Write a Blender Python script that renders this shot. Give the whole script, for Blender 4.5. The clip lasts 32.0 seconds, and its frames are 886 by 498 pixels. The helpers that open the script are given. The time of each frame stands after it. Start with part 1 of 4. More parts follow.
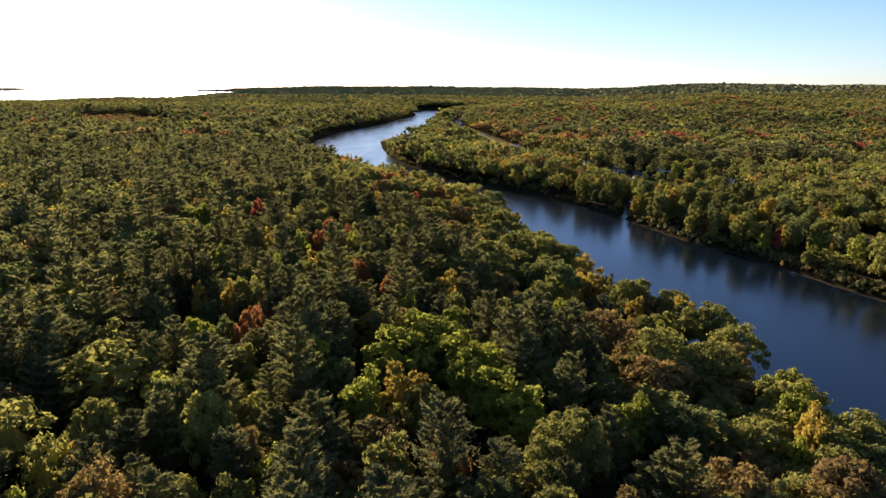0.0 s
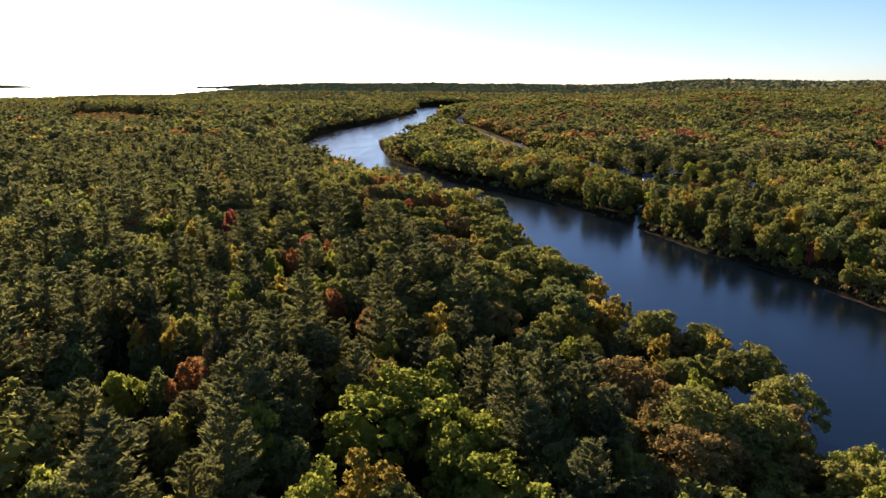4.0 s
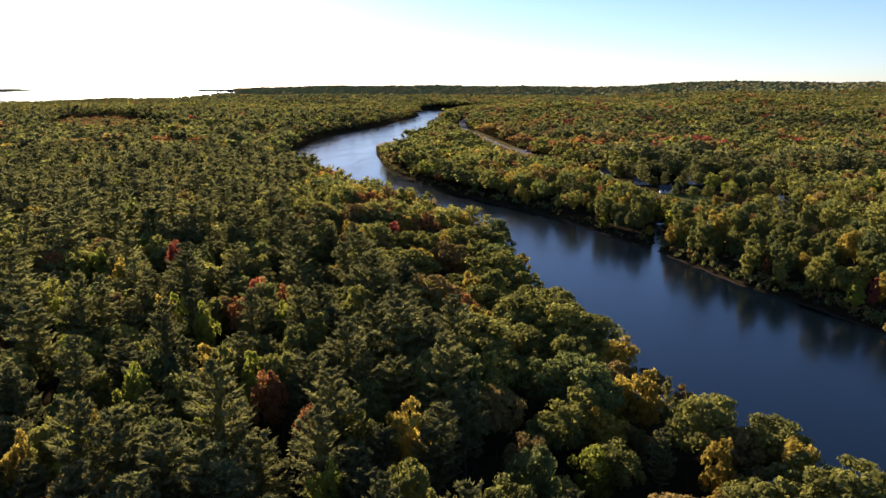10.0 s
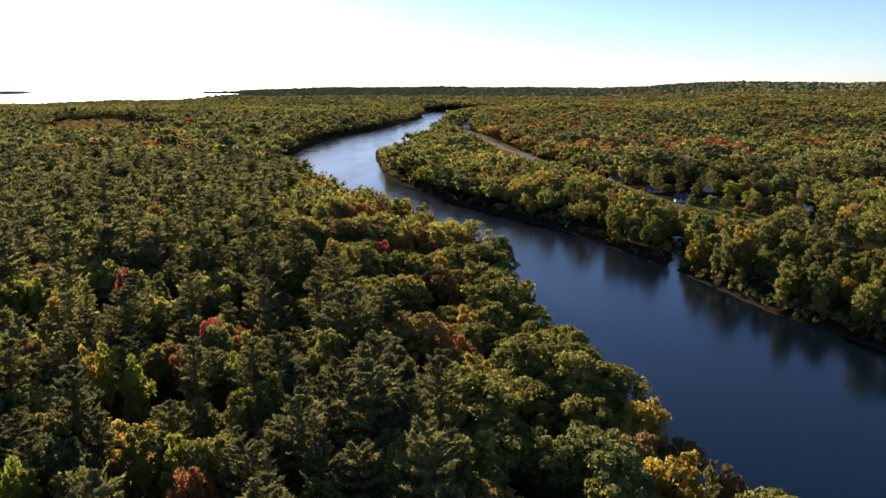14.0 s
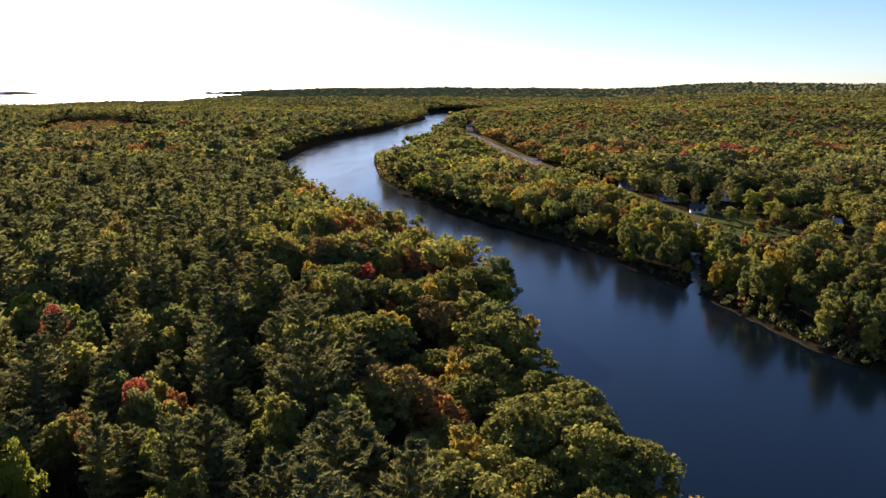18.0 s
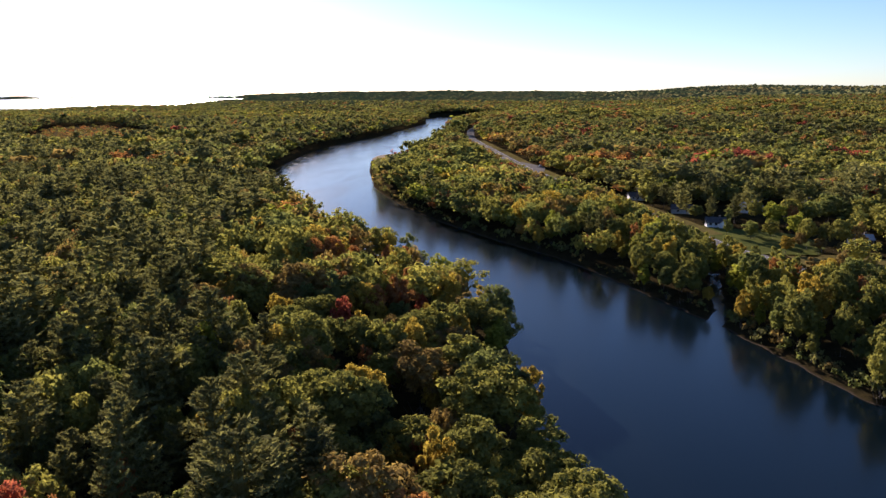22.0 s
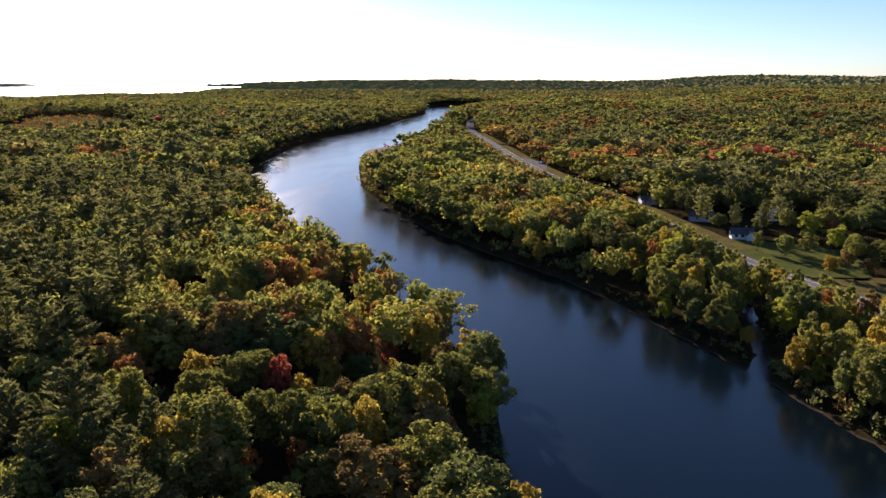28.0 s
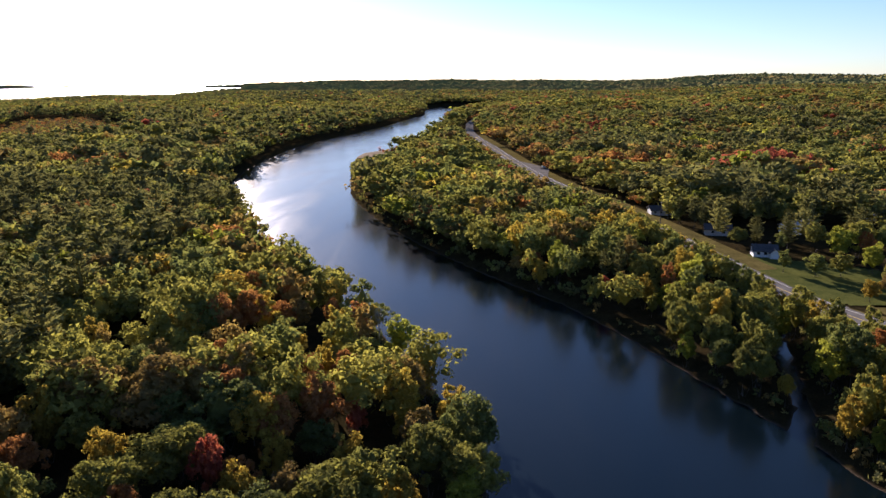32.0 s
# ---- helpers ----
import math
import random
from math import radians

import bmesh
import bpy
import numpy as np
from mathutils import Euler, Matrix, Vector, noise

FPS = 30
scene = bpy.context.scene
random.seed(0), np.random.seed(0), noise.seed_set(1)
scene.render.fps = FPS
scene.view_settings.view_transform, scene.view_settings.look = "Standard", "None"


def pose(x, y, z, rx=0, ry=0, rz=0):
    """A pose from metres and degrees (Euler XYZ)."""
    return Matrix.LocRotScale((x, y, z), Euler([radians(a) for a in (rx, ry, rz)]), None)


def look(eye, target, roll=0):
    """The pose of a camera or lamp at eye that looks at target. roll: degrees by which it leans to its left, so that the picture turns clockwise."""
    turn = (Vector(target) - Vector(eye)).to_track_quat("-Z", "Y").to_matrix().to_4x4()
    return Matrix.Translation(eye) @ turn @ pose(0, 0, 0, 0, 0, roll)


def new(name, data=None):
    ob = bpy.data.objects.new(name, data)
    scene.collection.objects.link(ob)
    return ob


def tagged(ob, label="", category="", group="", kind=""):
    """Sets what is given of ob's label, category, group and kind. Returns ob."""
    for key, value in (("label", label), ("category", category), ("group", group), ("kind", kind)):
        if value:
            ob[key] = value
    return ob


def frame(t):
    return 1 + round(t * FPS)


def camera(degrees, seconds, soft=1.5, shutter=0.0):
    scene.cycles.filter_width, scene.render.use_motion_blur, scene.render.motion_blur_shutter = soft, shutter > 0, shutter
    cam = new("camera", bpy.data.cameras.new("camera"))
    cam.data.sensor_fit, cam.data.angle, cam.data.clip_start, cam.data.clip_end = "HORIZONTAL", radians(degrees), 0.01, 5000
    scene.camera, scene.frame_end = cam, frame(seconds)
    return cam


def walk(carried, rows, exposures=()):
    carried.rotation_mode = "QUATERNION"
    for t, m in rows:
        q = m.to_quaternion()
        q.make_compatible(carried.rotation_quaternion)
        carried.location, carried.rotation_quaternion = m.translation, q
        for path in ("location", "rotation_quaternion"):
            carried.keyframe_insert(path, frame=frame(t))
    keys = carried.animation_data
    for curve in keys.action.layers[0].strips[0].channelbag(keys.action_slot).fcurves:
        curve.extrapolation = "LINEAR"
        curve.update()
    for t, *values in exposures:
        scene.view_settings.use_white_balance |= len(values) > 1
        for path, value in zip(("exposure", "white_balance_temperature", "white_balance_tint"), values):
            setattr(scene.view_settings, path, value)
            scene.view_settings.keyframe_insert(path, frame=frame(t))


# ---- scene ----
cam = camera(62.78, 32.0, soft=1.45)

# The drone's way: metres, heading along the river
PATH = [
    (0, look((0.00, 0.00, 62.00), (-3.54, 97.53, 40.21), 0.31)),
    (3, look((1.39, 20.79, 62.22), (-2.49, 118.20, 39.93), 0.25)),
    (6, look((2.77, 41.43, 62.47), (-1.31, 138.89, 40.44), 0.10)),
    (9, look((4.15, 61.98, 62.73), (-0.29, 159.44, 40.78), 0.07)),
    (13, look((6.00, 89.31, 63.13), (0.76, 186.76, 41.30), -0.03)),
    (16.5, look((7.66, 113.26, 63.51), (1.92, 210.70, 41.78), -0.10)),
    (19, look((8.87, 130.43, 63.81), (2.70, 227.88, 42.23), -0.03)),
    (21, look((9.85, 144.23, 64.06), (3.46, 241.74, 42.80), -0.15)),
    (23, look((10.86, 158.10, 64.32), (4.30, 255.57, 42.94), -0.20)),
    (25.5, look((12.16, 175.57, 64.67), (5.46, 272.83, 42.41), -0.03)),
    (28, look((13.50, 193.20, 65.04), (6.74, 290.35, 42.32), 0.03)),
    (32, look((15.75, 221.82, 65.67), (8.67, 318.95, 42.94), -0.21)),
]
walk(cam, PATH, exposures=[(0, 1.5, 5900, 25), (32, 1.5, 5900, 25)])

# ---- daylight: a low sun ahead and to the left, clear sky ----
SUN_AZ, SUN_EL = -23.7, 14.5
world = bpy.data.worlds.new("sky")
scene.world = world
world.use_nodes = True
wn = world.node_tree
sky = wn.nodes.new("ShaderNodeTexSky")
sky.sky_type, sky.sun_disc = "NISHITA", False
sky.sun_elevation, sky.sun_rotation = radians(SUN_EL), radians(SUN_AZ)
sky.altitude, sky.air_density, sky.dust_density, sky.ozone_density = 200, 0.85, 0.15, 3.2
wn.nodes["Background"].inputs["Strength"].default_value = 0.053
wn.links.new(sky.outputs["Color"], wn.nodes["Background"].inputs["Color"])
sun = new("sun", bpy.data.lights.new("sun", "SUN"))
sun.data.energy, sun.data.angle, sun.data.color = 5.0, radians(0.6), (1.0, 0.85, 0.66)
sun.matrix_world = look((math.sin(radians(SUN_AZ)) * 300, math.cos(radians(SUN_AZ)) * 300, 300 * math.tan(radians(SUN_EL)) + 5), (0, 0, 5))

# ---- materials ----


def node_material(name):
    m = bpy.data.materials.new(name)
    m.use_nodes = True
    nt = m.node_tree
    return m, nt, nt.nodes["Principled BSDF"]


def noise_node(nt, scale, detail=4.0, rough=0.55, coords="Object"):
    tc = nt.nodes.new("ShaderNodeTexCoord")
    n = nt.nodes.new("ShaderNodeTexNoise")
    n.inputs["Scale"].default_value, n.inputs["Detail"].default_value, n.inputs["Roughness"].default_value = scale, detail, rough
    nt.links.new(tc.outputs[coords], n.inputs["Vector"])
    return n


def ramp(nt, fac, stops):
    r = nt.nodes.new("ShaderNodeValToRGB")
    els = r.color_ramp.elements
    while len(els) < len(stops):
        els.new(0.5)
    for e, (p, c) in zip(els, stops):
        e.position, e.color = p, (*c, 1)
    nt.links.new(fac, r.inputs["Fac"])
    return r


def mix(nt, fac, a, b, mode="MIX"):
    m = nt.nodes.new("ShaderNodeMix")
    m.data_type, m.blend_type = "RGBA", mode
    for sock, val in ((m.inputs[0], fac), (m.inputs[6], a), (m.inputs[7], b)):
        if hasattr(val, "links"):
            nt.links.new(val, sock)
        else:
            sock.default_value = val if isinstance(val, float) else (*val, 1)
    return m.outputs[2]


def math_node(nt, op, a, b=0.0):
    m = nt.nodes.new("ShaderNodeMath")
    m.operation = op
    for sock, val in ((m.inputs[0], a), (m.inputs[1], b)):
        if hasattr(val, "links"):
            nt.links.new(val, sock)
        else:
            sock.default_value = val
    return m.outputs[0]


def bump(nt, bsdf, height, strength, distance):
    b = nt.nodes.new("ShaderNodeBump")
    b.inputs["Strength"].default_value, b.inputs["Distance"].default_value = strength, distance
    nt.links.new(height, b.inputs["Height"])
    nt.links.new(b.outputs["Normal"], bsdf.inputs["Normal"])


def leaf_material(name, dark, mid, light, through_light=0.4, gloss=0.0):
    """Foliage: colour shifts from patch to patch of the wood, from tree to tree, from bough to bough and from leaf to leaf; light comes through."""
    m, nt, p = node_material(name)
    info = nt.nodes.new("ShaderNodeObjectInfo")
    geo = nt.nodes.new("ShaderNodeNewGeometry")
    f = 0.0
    for scale, detail, share in ((0.028, 2.0, 0.3), (0.15, 1.0, 0.3), (1.1, 3.0, 0.28)):
        n = nt.nodes.new("ShaderNodeTexNoise")
        n.inputs["Scale"].default_value, n.inputs["Detail"].default_value = scale, detail
        nt.links.new(geo.outputs["Position"], n.inputs["Vector"])
        f = math_node(nt, "ADD", math_node(nt, "MULTIPLY", n.outputs["Fac"], share), f)
    f = math_node(nt, "ADD", f, math_node(nt, "MULTIPLY", info.outputs["Random"], 0.12))
    f = math_node(nt, "ADD", f, math_node(nt, "MULTIPLY", geo.outputs["Random Per Island"], 0.14))
    c = ramp(nt, f, ((0.4, dark), (0.57, mid), (0.74, light)))
    nt.links.new(c.outputs["Color"], p.inputs["Base Color"])
    p.inputs["Roughness"].default_value = 0.7
    p.inputs["Specular IOR Level"].default_value = gloss
    t = nt.nodes.new("ShaderNodeBsdfTranslucent")
    nt.links.new(mix(nt, 1.0, c.outputs["Color"], (1.0, 1.0, 0.7), "MULTIPLY"), t.inputs["Color"])
    s = nt.nodes.new("ShaderNodeMixShader")
    s.inputs[0].default_value = through_light
    nt.links.new(p.outputs[0], s.inputs[1])
    nt.links.new(t.outputs[0], s.inputs[2])
    nt.links.new(s.outputs[0], nt.nodes["Material Output"].inputs["Surface"])
    return m


LEAF = {
    "needle": leaf_material("pine_needles", (0.095, 0.095, 0.048), (0.165, 0.16, 0.065), (0.285, 0.26, 0.089), 0.42),
    "green": leaf_material("green_leaves", (0.088, 0.1, 0.046), (0.16, 0.175, 0.059), (0.265, 0.275, 0.078), 0.5),
    "olive": leaf_material("olive_leaves", (0.12, 0.122, 0.043), (0.218, 0.21, 0.056), (0.36, 0.325, 0.078), 0.5),
    "lime": leaf_material("bright_green_leaves", (0.165, 0.18, 0.034), (0.28, 0.29, 0.046), (0.41, 0.41, 0.068), 0.52),
    "gold": leaf_material("golden_leaves", (0.22, 0.155, 0.036), (0.38, 0.275, 0.052), (0.54, 0.405, 0.077), 0.5),
    "orange": leaf_material("orange_leaves", (0.2, 0.092, 0.043), (0.34, 0.155, 0.060), (0.5, 0.24, 0.079), 0.48),
    "red": leaf_material("red_leaves", (0.2, 0.052, 0.046), (0.36, 0.1, 0.065), (0.5, 0.165, 0.090), 0.48),
    "bronze": leaf_material("bronze_leaves", (0.14, 0.1, 0.048), (0.245, 0.17, 0.061), (0.37, 0.255, 0.082), 0.46),
}


def bark_material(name, a, b, scale=3.0):
    m, nt, p = node_material(name)
    n = noise_node(nt, scale, 6.0, 0.7)
    c = ramp(nt, n.outputs["Fac"], ((0.3, a), (0.7, b)))
    nt.links.new(c.outputs["Color"], p.inputs["Base Color"])
    p.inputs["Roughness"].default_value = 0.9
    bump(nt, p, n.outputs["Fac"], 0.8, 0.05)
    return m


BARK = bark_material("grey_brown_bark", (0.05, 0.04, 0.032), (0.16, 0.13, 0.1))
PALE_BARK = bark_material("bleached_dead_wood", (0.3, 0.28, 0.25), (0.55, 0.52, 0.47))
POLE_WOOD = bark_material("weathered_pole_wood", (0.1, 0.08, 0.06), (0.22, 0.18, 0.14))


def ground_material():
    """Forest floor, with sand and mud by the water's edge, by the height of the land."""
    m, nt, p = node_material("forest_floor")
    a, b = noise_node(nt, 0.25, 5.0), noise_node(nt, 2.5, 5.0, 0.7)
    litter = ramp(nt, a.outputs["Fac"], ((0.3, (0.02, 0.02, 0.01)), (0.5, (0.038, 0.03, 0.016)), (0.72, (0.055, 0.046, 0.02))))
    fine = ramp(nt, b.outputs["Fac"], ((0.3, (0.5, 0.48, 0.45)), (0.75, (1.3, 1.25, 1.1))))
    litter = mix(nt, 1.0, litter.outputs["Color"], fine.outputs["Color"], "MULTIPLY")
    geo = nt.nodes.new("ShaderNodeNewGeometry")
    sep = nt.nodes.new("ShaderNodeSeparateXYZ")
    nt.links.new(geo.outputs["Position"], sep.inputs[0])
    h = math_node(nt, "ADD", sep.outputs["Z"], math_node(nt, "MULTIPLY", a.outputs["Fac"], 0.5))
    shore = ramp(nt, math_node(nt, "MULTIPLY", h, 0.5), ((0.12, (1, 1, 1)), (0.25, (0, 0, 0))))
    sand = ramp(nt, b.outputs["Fac"], ((0.3, (0.04, 0.03, 0.022)), (0.7, (0.1, 0.078, 0.055))))
    col = mix(nt, shore.outputs["Color"], litter, sand.outputs["Color"])
    nt.links.new(col, p.inputs["Base Color"])
    p.inputs["Roughness"].default_value = 0.95
    p.inputs["Specular IOR Level"].default_value = 0.0
    bump(nt, p, b.outputs["Fac"], 0.7, 0.3)
    return m


def canopy_material():
    """Distant woodland seen as one roof of crowns."""
    m, nt, p = node_material("distant_canopy")
    a, b, d = noise_node(nt, 0.004, 3.0), noise_node(nt, 0.06, 4.0, 0.7), noise_node(nt, 0.011, 3.0)
    c1 = ramp(nt, b.outputs["Fac"], ((0.32, (0.09, 0.1, 0.045)), (0.5, (0.17, 0.175, 0.062)), (0.68, (0.27, 0.25, 0.08))))
    c2 = ramp(nt, b.outputs["Fac"], ((0.32, (0.11, 0.1, 0.045)), (0.5, (0.22, 0.17, 0.06)), (0.68, (0.34, 0.22, 0.075))))
    f = ramp(nt, math_node(nt, "ADD", math_node(nt, "MULTIPLY", a.outputs["Fac"], 0.6), math_node(nt, "MULTIPLY", d.outputs["Fac"], 0.4)), ((0.45, (0, 0, 0)), (0.6, (1, 1, 1))))
    nt.links.new(mix(nt, f.outputs["Color"], c1.outputs["Color"], c2.outputs["Color"]), p.inputs["Base Color"])
    p.inputs["Roughness"].default_value = 0.9
    p.inputs["Specular IOR Level"].default_value = 0.0
    bump(nt, p, b.outputs["Fac"], 1.0, 8.0)
    return m


def water_material(name, deep, rough, ripple, depth, lined):
    """Water: fine ripples, and drawn-out streaks where the current roughens the surface."""
    m, nt, p = node_material(name)
    p.inputs["Base Color"].default_value = (*deep, 1)
    p.inputs["IOR"].default_value = 1.33
    tc = nt.nodes.new("ShaderNodeTexCoord")

    def stretched(turn, scale, size, detail, warp):
        mp = nt.nodes.new("ShaderNodeMapping")
        mp.inputs["Rotation"].default_value, mp.inputs["Scale"].default_value = (0, 0, radians(turn)), scale
        nt.links.new(tc.outputs["Object"], mp.inputs["Vector"])
        n = nt.nodes.new("ShaderNodeTexNoise")
        n.inputs["Scale"].default_value, n.inputs["Detail"].default_value, n.inputs["Distortion"].default_value = size, detail, warp
        nt.links.new(mp.outputs[0], n.inputs["Vector"])
        return n

    ripples = stretched(0, (1.0, 0.5, 1.0), 1.3, 3.0, 0.0)
    patches = stretched(-20, (1.0, 0.3, 1.0), 0.03, 3.0, 1.2)
    lines = stretched(-20, (1.0, 0.16, 1.0), 0.035, 4.0, 0.9)
    r = ramp(nt, patches.outputs["Fac"], ((0.4, (rough, rough, rough)), (0.68, (rough * 1.35, rough * 1.35, rough * 1.35))))
    streak = ramp(nt, lines.outputs["Fac"], ((0.48, (0, 0, 0)), (0.54, (1, 1, 1)), (0.62, (0, 0, 0))))
    rg = math_node(nt, "ADD", r.outputs["Color"], math_node(nt, "MULTIPLY", streak.outputs["Color"], lined))
    nt.links.new(rg, p.inputs["Roughness"])
    bump(nt, p, ripples.outputs["Fac"], ripple, depth)
    return m


def plain_material(name, a, b, scale, rough=0.7, metal=0.0, relief=0.2, depth=0.02):
    m, nt, p = node_material(name)
    n, g = noise_node(nt, scale, 5.0, 0.65), noise_node(nt, scale * 0.12, 3.0)
    f = math_node(nt, "ADD", math_node(nt, "MULTIPLY", n.outputs["Fac"], 0.5), math_node(nt, "MULTIPLY", g.outputs["Fac"], 0.5))
    c = ramp(nt, f, ((0.35, a), (0.65, b)))
    nt.links.new(c.outputs["Color"], p.inputs["Base Color"])
    p.inputs["Roughness"].default_value, p.inputs["Metallic"].default_value = rough, metal
    p.inputs["Specular IOR Level"].default_value = 0.0 if rough > 0.8 else 0.5
    bump(nt, p, n.outputs["Fac"], relief, depth)
    return m


GROUND, CANOPY = ground_material(), canopy_material()
RIVER_WATER = water_material("river_water", (0.002, 0.006, 0.009), 0.16, 0.1, 0.05, 0.02)
LAKE_WATER = water_material("lake_water", (0.02, 0.04, 0.06), 0.25, 1.0, 1.2, 0.0)
ASPHALT = plain_material("worn_asphalt", (0.11, 0.105, 0.1), (0.2, 0.19, 0.18), 1.5, 0.85)
LAWN = plain_material("mown_grass", (0.05, 0.062, 0.018), (0.115, 0.12, 0.034), 1.2, 0.9, 0.0, 0.6, 0.08)
VERGE = plain_material("dry_verge_grass", (0.07, 0.06, 0.022), (0.16, 0.13, 0.045), 1.0, 0.95, 0.0, 0.6, 0.1)
MARSH = plain_material("marsh_sedge", (0.06, 0.05, 0.022), (0.12, 0.085, 0.036), 0.25, 0.95, 0.0, 0.7, 0.4)
SAND = plain_material("river_sand", (0.2, 0.16, 0.11), (0.36, 0.3, 0.22), 0.8, 0.9, 0.0, 0.4)
LINE_WHITE = plain_material("white_road_paint", (0.55, 0.55, 0.52), (0.75, 0.75, 0.72), 4.0, 0.7)
LINE_YELLOW = plain_material("yellow_road_paint", (0.5, 0.36, 0.06), (0.65, 0.48, 0.1), 4.0, 0.7)
SIDING = plain_material("white_siding", (0.68, 0.69, 0.7), (0.82, 0.82, 0.8), 2.0, 0.6)
GREY_SIDING = plain_material("grey_siding", (0.35, 0.37, 0.4), (0.48, 0.49, 0.5), 2.0, 0.6)
SHINGLE = plain_material("dark_roof_shingles", (0.05, 0.05, 0.055), (0.12, 0.115, 0.115), 4.0, 0.85, 0.0, 0.5)
METAL_ROOF = plain_material("pale_metal_roof", (0.3, 0.33, 0.36), (0.44, 0.47, 0.5), 1.0, 0.5, 0.3)
PANE = plain_material("dark_window_glass", (0.015, 0.018, 0.022), (0.03, 0.035, 0.04), 1.0, 0.08)
PAINT = plain_material("silver_car_paint", (0.5, 0.51, 0.53), (0.62, 0.63, 0.65), 3.0, 0.3, 0.6, 0.0)
RUBBER = plain_material("tyre_rubber", (0.015, 0.015, 0.015), (0.03, 0.03, 0.03), 6.0, 0.85)

# ---- mesh helpers ----
rng = np.random.default_rng(7)


def build_mesh(name, verts, faces, mats, mat_idx=None, smooth=False):
    """A mesh from an array of vertices and a list of face arrays (n x 3 or n x 4)."""
    me = bpy.data.meshes.new(name)
    verts = np.asarray(verts, dtype=np.float32)
    faces = [np.asarray(f, dtype=np.int32) for f in faces if len(f)]
    counts = np.concatenate([np.full(len(f), f.shape[1], dtype=np.int32) for f in faces])
    loops = np.concatenate([f.ravel() for f in faces])
    me.vertices.add(len(verts))
    me.vertices.foreach_set("co", verts.ravel())
    me.loops.add(len(loops))
    me.loops.foreach_set("vertex_index", loops)
    me.polygons.add(len(counts))
    me.polygons.foreach_set("loop_start", np.concatenate(([0], np.cumsum(counts)[:-1])).astype(np.int32))
    for m in mats:
        me.materials.append(m)
    if mat_idx is not None:
        me.polygons.foreach_set("material_index", np.asarray(mat_idx, dtype=np.int32))
    me.polygons.foreach_set("use_smooth", np.full(len(counts), smooth))
    me.update(calc_edges=True)
    return me


def part(name, bm, material, parent, label=""):
    me = bpy.data.meshes.new(name)
    bm.to_mesh(me)
    bm.free()
    me.materials.append(material)
    ob = new(name, me)
    ob.parent = parent
    return tagged(ob, label)


def box_bm(x0, y0, z0, x1, y1, z1, bevel=0.0):
    bm = bmesh.new()
    bmesh.ops.create_cube(bm, size=1, matrix=Matrix.Translation(((x0 + x1) / 2, (y0 + y1) / 2, (z0 + z1) / 2)) @ Matrix.Diagonal((x1 - x0, y1 - y0, z1 - z0, 1)))
    if bevel:
        bmesh.ops.bevel(bm, geom=bm.edges[:], offset=bevel, segments=2, affect="EDGES")
    return bm


# ---- plan of the land ----
# left bank and right bank of the river, from behind the start to the far bend
LEFT_BANK = np.array([(84, -700), (66, -150), (61, 0), (60, 60), (60, 111), (58, 139), (55, 161), (48, 189), (37, 211), (30, 229), (24, 251), (19, 275),
    (17, 300), (14, 331), (9, 354), (-3, 379), (-18, 410), (-40, 438), (-61, 469), (-79, 505), (-96, 540), (-113, 575), (-130, 620), (-156, 680),
    (-172, 760), (-178, 830), (-184, 920), (-180, 1000), (-170, 1080), (-156, 1170), (-144, 1280), (-138, 1420), (-120, 1600), (-150, 1900), (-120, 2040)], float)
RIGHT_BANK = np.array([(190, -700), (160, -150), (146, 0), (140, 100), (134, 180), (125, 213), (117, 235), (111, 256), (103, 277), (90, 301), (76, 346),
    (59, 386), (50, 407), (37, 432), (14, 464), (-12, 506), (-36, 553), (-55, 600), (-68, 640), (-78, 690), (-88, 740), (-97, 800), (-104, 850),
    (-104, 885), (-94, 906), (-80, 922), (-74, 960), (-69, 1055), (-70, 1250), (-68, 1407), (-54, 1595), (-36, 1688), (0, 1800), (60, 2000)], float)
CREEK = np.array([(70, 343), (75, 352), (79, 364), (85, 389), (90, 408), (86, 424), (80, 440)], float)
ROAD = np.array([(190, -300), (186, 60), (173, 180), (160, 250), (146, 310), (131, 360), (118, 395), (109, 416), (103, 431), (99, 448), (92, 480), (86, 512), (79, 548),
    (72, 578), (65, 605), (58.5, 631), (51, 659), (42, 702), (31, 769), (18, 859), (8, 928), (-4, 1000), (-16, 1096), (-22, 1270), (-15, 1400), (-6, 1512), (7, 1671), (60, 1900)], float)


def polyline_distance(px, py, line):
    best = np.full(px.shape, 1e9)
    for (ax, ay), (bx, by) in zip(line[:-1], line[1:]):
        dx, dy = bx - ax, by - ay
        s = np.clip(((px - ax) * dx + (py - ay) * dy) / (dx * dx + dy * dy), 0, 1)
        best = np.minimum(best, np.hypot(px - ax - s * dx, py - ay - s * dy))
    return best


def inside(px, py, poly):
    res = np.zeros(px.shape, bool)
    for (ax, ay), (bx, by) in zip(poly, np.roll(poly, -1, axis=0)):
        if ay != by:
            res ^= ((ay > py) != (by > py)) & (px < (bx - ax) * (py - ay) / (by - ay) + ax)
    return res


RIVER = np.concatenate([LEFT_BANK, RIGHT_BANK[::-1]])
RIVER_EDGE = np.concatenate([RIVER, RIVER[:1]])


def shore_distance(px, py):
    """Metres from the water's edge, negative on the river and the creek."""
    d = polyline_distance(px, py, RIVER_EDGE)
    d = np.where(inside(px, py, RIVER), -d, d)
    return np.minimum(d, polyline_distance(px, py, CREEK) - 2.6)


def left_side(px, py):
    return px < np.interp(py, LEFT_BANK[:, 1], LEFT_BANK[:, 0]) + 12


